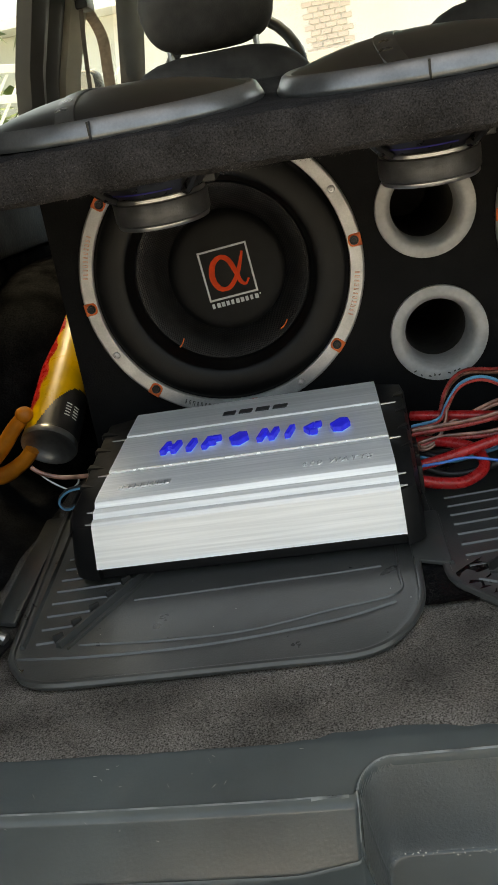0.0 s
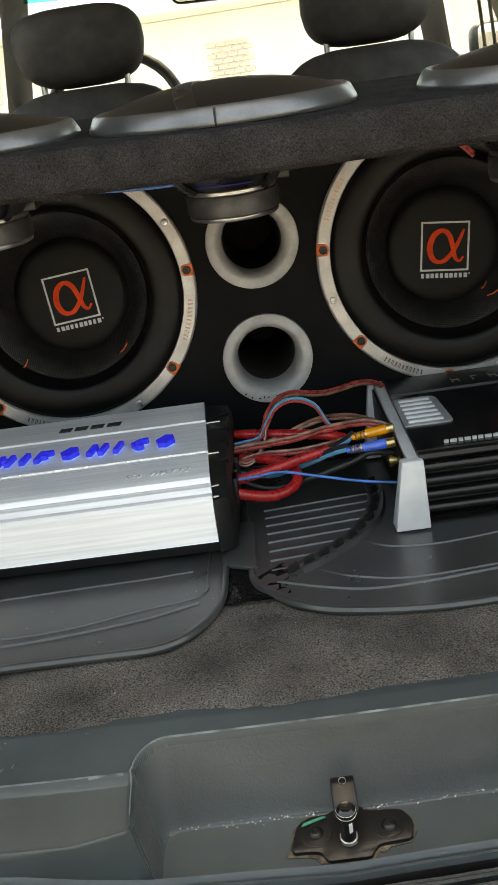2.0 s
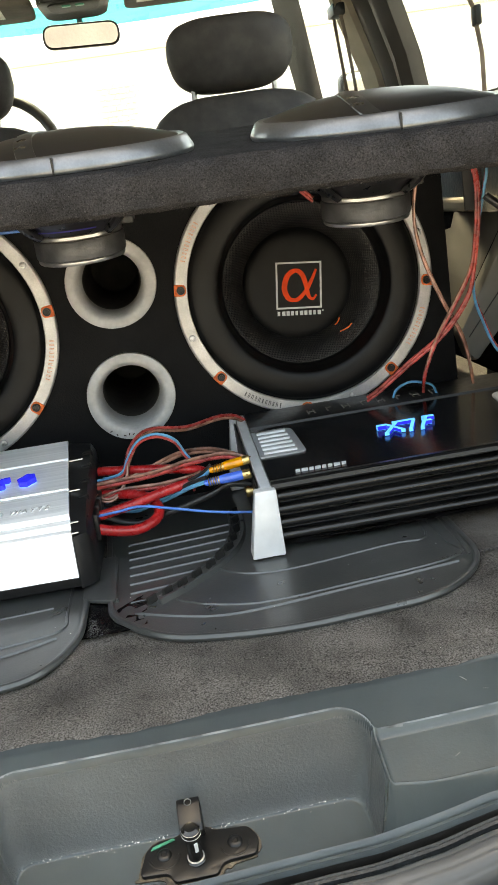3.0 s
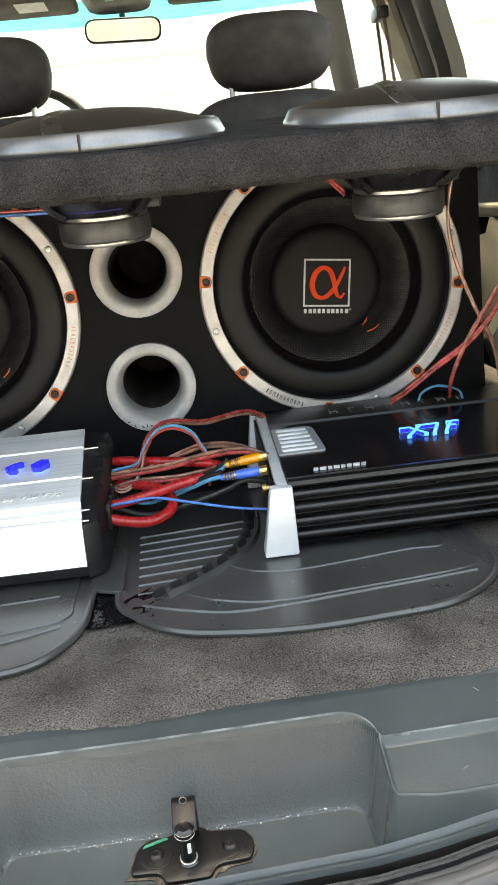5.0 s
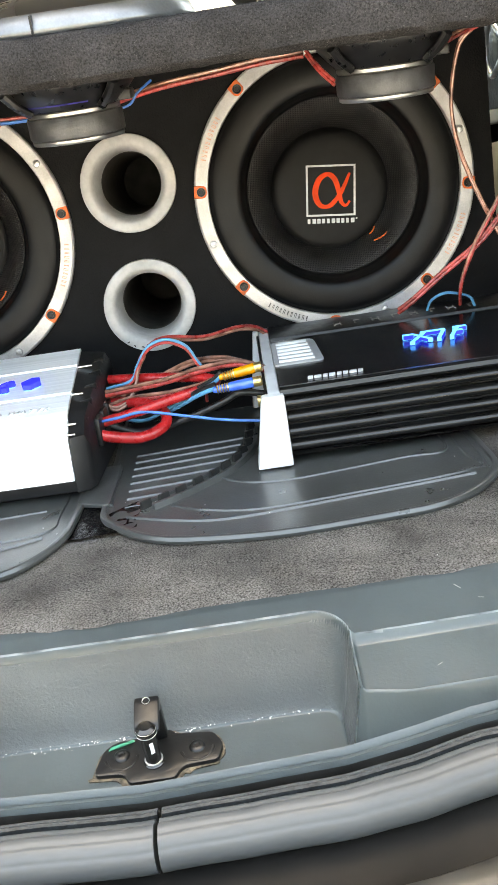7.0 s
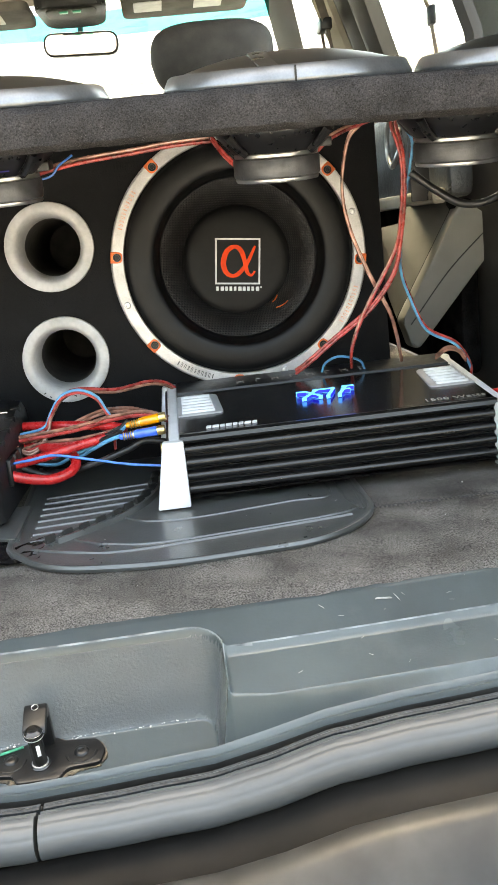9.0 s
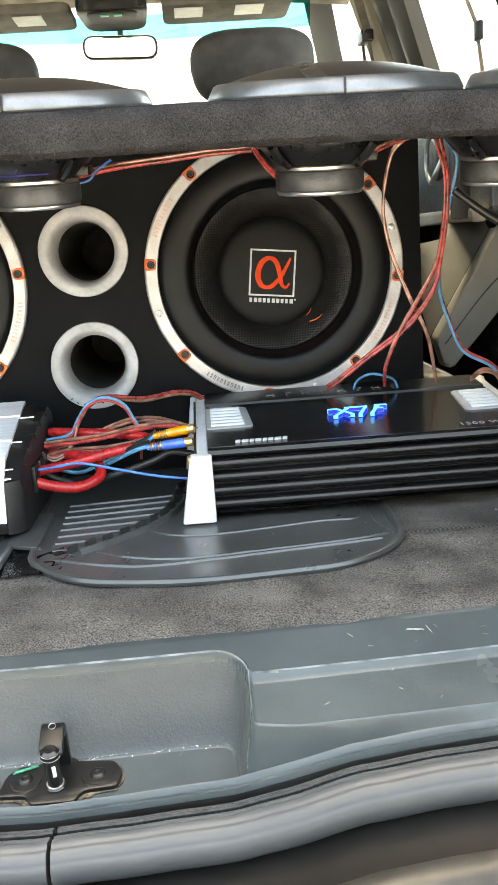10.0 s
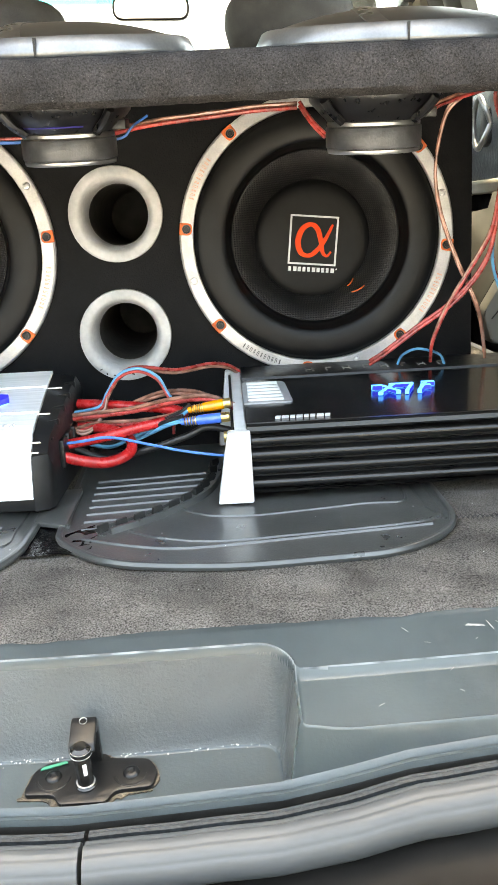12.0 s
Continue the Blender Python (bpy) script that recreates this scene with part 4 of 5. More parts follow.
# ---- rubber mats on the floor ----
def rubber_mat(outline, radii, tread, M, name_label):
    e = thing("rubber_mat", M, name_label, "floor mat", "rubber mats")
    o = outline_round(outline, radii, 8)
    c = sum(o, Vector((0, 0))) / len(o)

    def ring(off, z):
        n = len(o)
        out = []
        for i in range(n):
            d = (o[(i + 1) % n] - o[i - 1])
            d = d.normalized() if d.length > 1e-9 else Vector((1, 0))
            nrm = Vector((-d.y, d.x))
            if nrm.dot(c - o[i]) < 0:
                nrm = -nrm
            q = o[i] + nrm * off
            out.append((q.x, q.y, z))
        return out
    bm = B()
    vs_ = strip(bm, [ring(.0, .001), ring(-.0012, .004), ring(0, .0068), ring(.002, .0075), ring(.0042, .0068), ring(.005, .0045), ring(.0075, .0036), ring(.011, .0034)], True)
    bm.faces.new(vs_[-1])
    bm.faces.new(vs_[0][::-1])
    part("sheet", bm, RUBBER, e)
    for pts, w_, h, *dark in tread:
        line = [Vector(p) for p in (smoothed([(*p, 0) for p in pts], 6) if len(pts) > 2 else [(*p, 0) for p in pts])]
        bm = B()
        rows_ = []
        for i, p in enumerate(line):
            d = (line[min(i + 1, len(line) - 1)] - line[max(i - 1, 0)]).normalized()
            nrm = Vector((-d.y, d.x, 0))
            rows_.append([p + nrm * w_ + Vector((0, 0, .0030)), p + nrm * w_ * .45 + Vector((0, 0, .0033 + h * 1.25)), p - nrm * w_ * .45 + Vector((0, 0, .0033 + h * 1.25)), p - nrm * w_ + Vector((0, 0, .0030))])
        vs_ = strip(bm, rows_)
        bm.faces.new(vs_[0]), bm.faces.new(vs_[-1][::-1])
        # teeth are coloured black to stand for the shade in the slots
        part("tooth" if dark else "rib", bm, GAP_SHADE if dark else RUBBER, e, "rubber teeth coloured black for shaded slots" if dark else "raised rubber rib")
    return e


# right-hand mat: ribbed wedge, toothed arc, long border lines
arc = [(.000, .232), (.030, .257), (.060, .290), (.082, .328), (.094, .373), (.098, .43)]
tread = [(arc, .0036, .0040), ([(x - .013, y + .012) for x, y in arc], .0012, .002)]
for k in range(8):
    y = .240 + .0215 * k
    xr = lerp(y, [p[1] for p in arc], [p[0] for p in arc]) - .012
    tread.append(([(-.026 - .02 * (y - .2), y + .004), (xr, y + .004 + .10 * (xr + .026))], .0019, .0014))
for k in range(11):
    u = k / 10
    x, y = lerp(u, [0, .2, .4, .6, .8, 1], [p[0] for p in arc]), lerp(u, [0, .2, .4, .6, .8, 1], [p[1] for p in arc])
    tread.append(([(x - .0105, y + .003), (x - .003, y + .011)], .0024, .0056, 1))
tread += [([(-.022, .2205), (-.004, .210), (.0206, .197), (.055, .1845), (.10, .184), (.16, .191), (.23, .199), (.275, .205)], .0022, .0015), ([(.016, .234), (.030, .222), (.047, .2105), (.090, .1955), (.16, .1992), (.277, .2165), (.2795, .26), (.2805, .36)], .0017, .0012),
          ([(.049, .304), (.066, .280), (.091, .2615), (.133, .2565), (.226, .2705), (.267, .276), (.269, .36)], .0017, .0012), ([(.289, .215), (.2915, .26), (.2925, .36)], .0017, .0012), ([(-.0395, .252), (-.043, .30), (-.045, .37)], .0018, .0030)]
rubber_mat([(-.046, .219), (.0, .1565), (.10, .1315), (.245, .1425), (.2995, .199), (.302, .62), (-.06, .62)], [.02, .05, .1, .05, .04, .02, .02], tread, CAR @ pose(0, 0, .004), "black rubber car mat with ribbed wedge under the amplifier")
# left-hand mat
arcl = [(-.3715, .1864), (-.3545, .2275), (-.3373, .2674), (-.3214, .3119), (-.312, .36), (-.308, .42)]
tread = [(arcl, .0032, .0045), ([(x + .009, y - .004) for x, y in arcl], .0010, .0020)]
for k in range(8):
    y = .196 + .0235 * k
    xr = lerp(y, [p[1] for p in arcl], [p[0] for p in arcl]) - .010
    tread.append(([(-.394 - .10 * (y - .196), y), (xr, y + .05 * (xr + .40))], .0019, .0014))
    tread.append(([(xr - .001, y), (xr + .006, y + .006)], .0024, .0050, 1))
tread += [([(-.408, .1754), (-.329, .1663), (-.234, .1661), (-.143, .180), (-.092, .198)], .0022, .0015), ([(-.354, .1874), (-.284, .1797), (-.212, .1798), (-.143, .1976), (-.090, .212), (-.0855, .25), (-.084, .34)], .0017, .0012),
          ([(-.321, .2554), (-.271, .2563), (-.193, .2589), (-.142, .2600), (-.100, .263)], .0017, .0012), ([(-.4047, .1906), (-.418, .32), (-.4324, .4549)], .0026, .0030)]
rubber_mat([(-.4114, .170), (-.385, .1345), (-.36, .1265), (-.2742, .1250), (-.186, .1245), (-.105, .1222), (-.0685, .180), (-.058, .62), (-.462, .62), (-.4516, .487)], [.022, .02, .03, .1, .1, .05, .05, .02, .02, .05], tread, CAR @ pose(0, 0, .005, 0, 0, 0), "black rubber car mat with ribbed corner under the silver amplifier")
flap = prism(outline_round([(-.4500, .2440), (-.4265, .2345), (-.4475, .4780), (-.4720, .4790)], .004), .006, .0105, "z", .001)
obj("rubber_strip", flap, RUBBER, CAR, label="narrow black rubber strip lying beside the mat", category="floor mat")
web = prism(outline_round([(-.072, .262), (-.04, .246), (-.04, .36), (-.072, .36)], .008), .0085, .0125, "z", .001)
obj("mat_web", web, RUBBER, CAR, label="rubber web joining the two mats", category="floor mat")
bm = B()
rows_ = [[(-.075 + .009 * i, .17 + .009 * j, .009 + .0035 * noise.noise((i * .7, j * 1.1, 8))) for i in range(8)] for j in range(9)]
strip(bm, rows_)
bmesh.ops.solidify(bm, geom=bm.faces[:], thickness=0.0006)
obj("plastic_film", bm, PLASTICW, CAR @ pose(0, .02, -.002), label="crumpled shiny black plastic film between the mats", category="plastic film")

# ---- silver four-channel amplifier ----
A1 = pose(-.4035, .7125, .0115, 0, 0, 5.2)
amp = thing("silver_amplifier", A1, "brushed silver car amplifier with lit blue lettering on the rubber mat", "amplifier")
L1, D1 = .2855, .205
pro = [(.0, .017), (.001, .020), (.010, .055), (.013, .0585), (.017, .060), (.019, .0595), (.0215, .0645), (.026, .0665), (.0285, .0665), (.031, .0715), (.036, .0735), (.040, .0745)]
pro += [(.078, .0815), (.0785, .0805), (.0815, .0805), (.082, .0825), (.148, .0945), (.1485, .0935), (.152, .0935), (.1525, .0955), (D1 - .004, .1035), (D1, .1015), (D1 + .002, .085), (D1 + .002, .017)]


def taper(y):
    return .013 * max(0.0, y) / D1


bm = B()
rows_ = []
for k in range(2):
    rows_.append([(taper(y) if k == 0 else L1 - taper(y), y, z) for y, z in pro])
vs = strip(bm, rows_)
bm.faces.new(vs[0]), bm.faces.new(vs[1][::-1])
for f in bm.faces:
    c = f.calc_center_median()
    if .0785 < c.y < .0818 and abs(f.normal.z) >= 0 and len(f.verts) == 4 and c.z > .07 or .1484 < c.y < .1522 and len(f.verts) == 4 and c.z > .08:
        f.material_index = 1
part("casing", bm, [ALU, ALUB], amp, "brushed aluminium casing", smooth=False)
part("base", box(-.012, L1 + .012, .012, D1 - .002, .002, .0165, .002), BLKP, amp, "black base tray")
for s in (0, 1):
    bm = B()
    sg = 1 if s else -1
    xe = L1 if s else 0.0
    cw = .0165 if s else .026
    ro = []
    for (y, z) in [(.004, .004), (.003, .018), (.012, .054), (.02, .0575), (.034, .07), (.078, .079), (.148, .092), (D1 - .006, .1005), (D1, .08), (D1, .004)]:
        ro.append((y, z))
    a_ = [(xe - sg * (taper(y) - .0005), y, z) for y, z in ro]
    b_ = [(xe + sg * cw * .77, y + (.008 if i < 3 else 0), z - (.004 if 2 < i < 8 else 0)) for i, (y, z) in enumerate(ro)]
    c_ = [(xe + sg * cw, y + (.014 if i < 3 else 0), z - (.012 if 1 < i < 8 else 0)) for i, (y, z) in enumerate(ro)]
    vs = strip(bm, [a_, b_, c_], True)
    bm.faces.new(vs[0]), bm.faces.new(vs[-1][::-1])
    part("end_cap", bm, BLKP, amp, "black moulded end cap")
    for yy in (.014, .0265, .080, .150):
        zz = lerp(yy, [.01, .02, .034, .078, .148, .2], [.057, .060, .0705, .0805, .0935, .102])
        bm = prism([(xe - sg * taper(yy), yy - .0018), (xe + sg * .006, yy - .0002), (xe + sg * .006, yy + .0002), (xe - sg * taper(yy), yy + .0018)], zz - .0016, zz - .0004, "z")
        part("spike", bm, ALUB, amp, "bright pointed groove end", smooth=False)
    for k in range(5):
        yy = .030 + .034 * k
        zz = lerp(yy, [.01, .02, .034, .078, .148, .2], [.055, .058, .0685, .0785, .0915, .100])
        bm = prism([(xe + sg * .004, yy), (xe + sg * (cw - .0015), yy + .007), (xe + sg * (cw - .0015), yy + .017), (xe + sg * .004, yy + .024)], zz - .012, zz - .0005, "z", .0012, 1)
        part("notch_rib", bm, BLKP, amp, "raised rib of the end cap")
    if s:
        for k in range(4):
            bm = box(L1 + .0160, L1 + .0215, .055 + .03 * k, .078 + .03 * k, .03, .058, .002)
            part("terminal_block", bm, BLKP, amp, "black terminal block")
TOPA = math.atan2(.0945 - .0825, .148 - .082)


def on_top(x, y, lift=0.0):
    z = lerp(y, [.04, .0785, .082, .148, .1525, D1], [.0745, .0815, .0825, .0945, .0955, .1035])
    return pose(x, y, z + lift, math.degrees(TOPA), 0, 0)


# lit acrylic letter blocks, as plain shapes
def slab(pts, h=.007):
    return prism(pts, -.0005, h, "z", .0006, 1)


HH, SK = .021, .006
cur = .055


def sk(pts):
    return [(x + SK * (y / HH), y) for x, y in pts]


def blocks(kind):
    t = .0062
    if kind == "twin":
        return [sk([(0, 0), (t, 0), (t, HH), (0, HH)]), sk([(.0125, 0), (.0125 + t, 0), (.0125 + t, HH), (.0125, HH)]), sk([(t, .008), (.0125, .008), (.0125, .0135), (t, .0135)])], .0187
    if kind == "bar":
        return [sk([(0, 0), (t, 0), (t, HH), (0, HH)])], t
    if kind == "flag":
        return [sk([(0, 0), (t, 0), (t, HH), (0, HH)]), sk([(t, .0155), (.017, .0155), (.017, HH), (t, HH)]), sk([(t, .007), (.0135, .007), (.0135, .0115), (t, .0115)])], .017
    if kind == "gem":
        return [sk([(.0, .0105), (.006, .001), (.016, -.001), (.0235, .0095), (.018, .020), (.008, .022)])], .0235
    if kind == "step":
        return [sk([(0, 0), (t, 0), (t, HH), (0, HH)]), sk([(.014, 0), (.014 + t, 0), (.014 + t, HH), (.014, HH)]), sk([(t, HH), (t, .014), (.014, .0), (.014, .007)])], .0202
    if kind == "wedge":
        return [sk([(0, .0105), (.010, .0), (.010, .006), (.006, .0105), (.010, .015), (.010, HH)]), sk([(.011, 0), (.0185, 0), (.0185, .0055), (.011, .0055)]), sk([(.011, .0155), (.0185, .0155), (.0185, HH), (.011, HH)])], .0185
    return [], 0


for kd in ("twin", "bar", "flag", "gem", "step", "bar", "wedge", "gem"):
    polys, wd = blocks(kd)
    bm = B()
    for p in polys:
        join(bm, slab([(x * 1.0, y) for x, y in p]))
    for f in bm.faces:
        f.material_index = 1 if f.calc_center_median().z < .003 else 0
    part("lit_block", bm, [LED, LEDW], amp, "blue lit acrylic block", M=on_top(cur, .100, .0005) @ Matrix.Diagonal((.86, .86, .8, 1)), smooth=False)
    cur += wd * .86 + .0105


def bars_row(n, w_, h, gap, seed):
    bm = B()
    rnd = random.Random(seed)
    x = 0
    for i in range(n):
        ww = w_ * rnd.uniform(.7, 1.15)
        prism([(x, 0), (x + ww, 0), (x + ww + .18 * h, h), (x + .18 * h, h)], -.0003, .0012, "z", bm=bm)
        x += ww + gap
    return bm


part("model_plate", bars_row(9, .0050, .0060, .0014, 3), CHROME, amp, "chrome bars of lettering", M=on_top(.022, .0465, .0003), smooth=False)
part("range_plate", bars_row(4, .0130, .0075, .0045, 5), DARKP, amp, "dark chrome bars of lettering", M=on_top(.112, .168, .0003), smooth=False)
t = lettering("600 WATTS", .0105, .0006, 0.25, 1.25)
part("power_lettering", t, CHROME, amp, "chrome power rating lettering", M=on_top(.231, .0445, .0005), smooth=False)

# ---- black monoblock amplifier ----
A2 = pose(.044, .7715, .009, 0, 0, 6.0)
am2 = thing("black_amplifier", A2, "gloss black car amplifier with silver end brackets and lit blue emblem", "amplifier")
L2, D2 = .392, .238
bx0, bx1 = .032, L2 - .032
# body profile: stepped heat-sink front, glossy sloping top
fr = [(.012, .005), (.005, .007)]
for k in range(4):
    zc, yc = .0145 + .0135 * k, .0065 + .0012 * k
    fr += [(yc + .0085, zc - .0058)] + [(yc + .0055 - .0055 * math.cos(a), zc + .0046 * math.sin(a)) for a in (radians(-80 + 20 * j) for j in range(9))] + [(yc + .0085, zc + .0058)]
fr += [(.0125, .0625), (.0105, .0650), (.0115, .0690), (.0145, .0712)]
bm = B()
pr2 = fr + [(.021, .0705), (.022, .0705), (.1745, .0845), (.1755, .0835), (.178, .0835), (.179, .0865), (D2 - .006, .0905), (D2, .088), (D2, .006)]
vs = strip(bm, [[(x, y, z) for y, z in pr2] for x in (bx0, bx1)])
bm.faces.new(vs[0]), bm.faces.new(vs[1][::-1])
for f in bm.faces:
    f.material_index = (2 if f.calc_center_median().y > .1742 else 1) if f.calc_center_median().y > .021 and len(f.verts) == 4 else 0
bm.faces.ensure_lookup_table()
part("heatsink_body", bm, [FIN, GLOSS, BLKP], am2, "black finned heatsink with gloss top")
T2 = math.degrees(math.atan2(.0845 - .0705, .1745 - .022))


def top2(x, y, lift=0.0):
    return pose(x, y, lerp(y, [.022, .1745, .179, D2], [.0705, .0845, .0865, .0905]) + lift, T2 if y < .175 else 3.5, 0, 0)


for s in (0, 1):
    xo, xi = (.002, bx0 - .0003) if s == 0 else (L2 - .002, bx1 + .0003)
    sg = 1 if s == 0 else -1
    # foot in front, flaring downwards
    for nm, y0, y1 in (("foot", -.001, .017), ("rear_foot", D2 - .012, D2 + .004)):
        h = .0665 if nm == "foot" else .0875
        yf, yb_ = (y0, y1) if nm == "foot" else (y0, y1)
        t = B()
        lo = [(xo, yf - .004, 0), (xi + sg * .004, yf - .004, 0), (xi + sg * .004, yb_ + .002, 0), (xo, yb_ + .002, 0)]
        hi = [(xo + sg * .012, yf + .004, h), (xi + sg * .0035, yf + .004, h), (xi + sg * .0035, yb_, h), (xo + sg * .012, yb_, h)]
        vs = strip(t, [lo, hi], True)
        t.faces.new(vs[0]), t.faces.new(vs[1][::-1])
        bmesh.ops.recalc_face_normals(t, faces=t.faces[:])
        bevel(t, .002, 2)
        part("foot", t, SILV, am2, "silver painted foot")
    # rail along the top of the end
    t = prism([(.010, .0655), (.016, .0675), (D2 - .004, .0895), (D2 + .002, .0885), (D2 + .002, .0845), (.012, .061)], xo + sg * .0185, xi, "x", .0008, 1)
    part("end_rail", t, SILV, am2, "silver end rail")
    t = prism([(.02, .008), (.02, .061), (D2 - .01, .083), (D2 - .01, .008)], xo + sg * .0155, xo + sg * .018, "x", .0005, 1)
    part("end_plate", t, BLKP, am2, "black end plate with sockets")
    # louvred pad
    pad = prism(outline_round([(0, 0), (sg * .050, 0), (sg * .046, .080), (0, .080)], [.001, .006, .012, .001]), -.0012, .0010, "z", .0004, 1)
    vp = part("vent_pad", pad, PADM, am2, "silver louvred pad", M=top2(xi, .082, .0006))
    for k in range(6):
        yy = .009 + .0122 * k
        lv = prism([(yy - .0032, .0004), (yy - .0026, .0030), (yy + .0012, .0034), (yy + .0030, .0004)], sg * .005, sg * (.041 - .0006 * k), "x", .0005, 1)
        part("louvre", lv, SILV, vp, "bright raised louvre")
    for k, m_ in enumerate((GOLD, GOLD)):
        t = lathe([(.0, -.006), (.0045, -.006), (.0045, .0), (.0058, .0), (.0058, .004), (0, .004)], 16, "x")
        t.transform(Matrix.Translation((xo + sg * .012, .066 + .020 * (1 - k), .048)) @ Matrix.Scale(-sg, 4, (1, 0, 0)))
        part("socket", t, m_, am2, "gold plated socket")


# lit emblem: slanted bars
def par(x, y, w_, h, sl):
    return [(x, y), (x + w_, y), (x + w_ + sl * h, y + h), (x + sl * h, y + h)]


for k, p in enumerate((par(.000, .000, .0065, .026, .9), par(.024, .002, .006, .022, -.85), par(.020, .0225, .032, .0045, 0), par(.034, .000, .0055, .0225, .55), par(.050, .000, .0055, .027, .6), par(.062, .0225, .017, .0045, 0), par(.058, .0115, .013, .0042, 0), par(-.004, .017, .014, .0042, 0))):
    em = prism(p, -.0002, .0036 + .0002 * k, "z", .0004, 1)
    for f in em.faces:
        f.material_index = 1 if f.calc_center_median().z > .0033 or f.calc_area() < 2e-5 else 0
    part("lit_bar", em, [LED, LEDW], am2, "blue lit bar of the emblem", M=top2(.168, .086, .0006) @ Matrix.Diagonal((.80, 1.1, 1, 1)), smooth=False)
part("model_plate", bars_row(8, .0058, .0050, .0015, 8), SILVERP, am2, "silver bars of lettering", M=top2(.060, .030, .0004), smooth=False)
t = lettering("1500 Watts", .0125, .0003, 0.0, 1.1)
part("power_lettering", t, DARKS, am2, "grey power rating lettering", M=top2(.322, .030, .0006), smooth=False)
t = B()
for i in range(8):
    for q in ((0, 0, .0016, .015), (.0075, 0, .0016, .015), (.0016, .0065, .0059, .0020)) if i % 2 == 0 else ((.002, 0, .0016, .015), (.0036, .013, .005, .002)):
        join(t, prism([(q[0], q[1]), (q[0] + q[2], q[1]), (q[0] + q[2], q[1] + q[3]), (q[0], q[1] + q[3])], -.0003, .0006, "z"), Matrix.Translation((.0212 * i, 0, 0)))
part("rear_lettering", t, DARKS, am2, "spaced silver bars of lettering", M=top2(.105, .193, .0003), smooth=False)


# ---- latch striker in the recess ----
st = thing("latch_striker", CAR @ pose(.005, -.011, -.0752, 14, 0, 0), "black greasy steel latch striker bolted in the sill recess", "latch")
plate_ = [(-.0385, -.0015), (-.0375, -.0056), (-.0225, -.0064), (-.0185, -.0080), (-.0160, -.0144), (.0135, -.0146), (.0165, -.0085), (.0200, -.0062), (.0410, -.0050), (.0445, .0075), (.0380, .0180), (.0140, .0200), (.0100, .0245), (-.0080, .0235), (-.0120, .0205), (-.0250, .0200), (-.0340, .0140)]
o_ = outline_round(plate_, .0035, 3)
part("plate", prism(o_, 0, .0042, "z", .0011, 2), BOLT, st)
for sx, sy in ((-.0215, .0075), (.0275, .0070)):
    part("boss", lathe([(.0095, .0040), (.0098, .0046), (.0105, .0048), (.0112, .0046), (.0116, .0040)], 28, "z", a0=3.4, a1=6.2), BOLT, st, "embossed arc round the bolt", M=pose(sx, sy, 0))
    bolt_ = part("bolt", lathe([(0, .0050), (.0016, .0050), (.0022, .0058), (.0040, .0056), (.0052, .0046), (.0054, .004)], 20, "z"), BOLT, st, "black bolt head", M=pose(sx, sy, 0))
bm = lathe([(0, .004), (.0068, .004), (.0068, .0052), (.0056, .0060), (.0050, .0072), (.0050, .029), (.0064, .030), (.0068, .032), (.0064, .0352), (.004, .0368), (0, .0360)], 24, "z")
part("post", bm, OILED, st, "oily dark steel post", M=pose(0, 0, 0))
for z_, r_ in ((.0315, .0066), (.0345, .0062), (.0066, .0056)):
    part("ring", lathe([(r_ - .001, z_ - .0006), (r_ + .0003, z_ - .0004), (r_ + .0004, z_ + .0003), (r_ - .001, z_ + .0006)], 24, "z"), SCREW, st, "bright worn ring", M=pose(0, 0, 0))
# silver sliver on the dark post, a highlight put in as colour
part("glint_spot", lathe([(.0049, .016), (.0052, .017), (.0052, .025), (.0049, .026)], 12, "z", a0=-1.45, a1=-.95), SILVERP, st, "pale sliver painted as a glint on the post", M=pose(0, 0, 0))
part("scrap", prism(outline_round([(-.009, -.0012), (.009, -.0005), (.008, .0014), (-.007, .001)], .0006, 2), .0046, .0053, "z"), mat("green_scrap", (0.03, 0.25, 0.15), 0.5, scale=300), st, "small green paint scrap", M=pose(-.022, .0155, 0, 0, 0, 14))
bm = prism([(-.002, .0335), (.003, .0365), (.017, .0395), (.022, .039), (.024, .035), (.022, .004), (.017, .004), (.017, .030), (.013, .034), (.0, .030)], -.0075, .0085, "x", .0014)
part("arm", bm, BOLT, st, "black bent steel arm")
bm = lathe([(.0022, .0003), (.0024, .0006), (.0026, .0002), (.0022, -.0003)], 20, "z")
part("eye", bm, SCREW, st, "bright edge of a hole in the arm", M=pose(.0005, .0175, .0398, 10, 0, 0))
grease_ = []
for p in outline_round(plate_, .012, 4):
    p = Vector(p)
    k = .0022 + .0024 * noise.noise((p.x * 90, p.y * 90, 4)) + (.003 if p.y < -.004 and abs(p.x) > .017 else 0)
    grease_.append(p + p.normalized() * k)
bm = prism(grease_, -.0004, .0010, "z")
part("grease_ring", bm, mat("rusty_grease", (0.075, 0.058, 0.038), 0.5, scale=110, spread=0.45, grain=0.6, gscale=400, bump=0.9, bscale=300), st, "rusty grease round the plate")

# ---- cables between the amplifiers ----
def cable(name, pts, r, m, label, twin=None, n=8):
    e = thing(name, pose(0, 0, 0), label, "cable", "cables in the boot")
    part("strand", tube([Vector(p) for p in pts], r, n, 16 if r > .003 else 8), m, e)
    if twin:
        part("strand", tube([Vector(p) + Vector((.0003, .0004, r * 1.9)) for p in pts], r, n), twin, e)
    return e


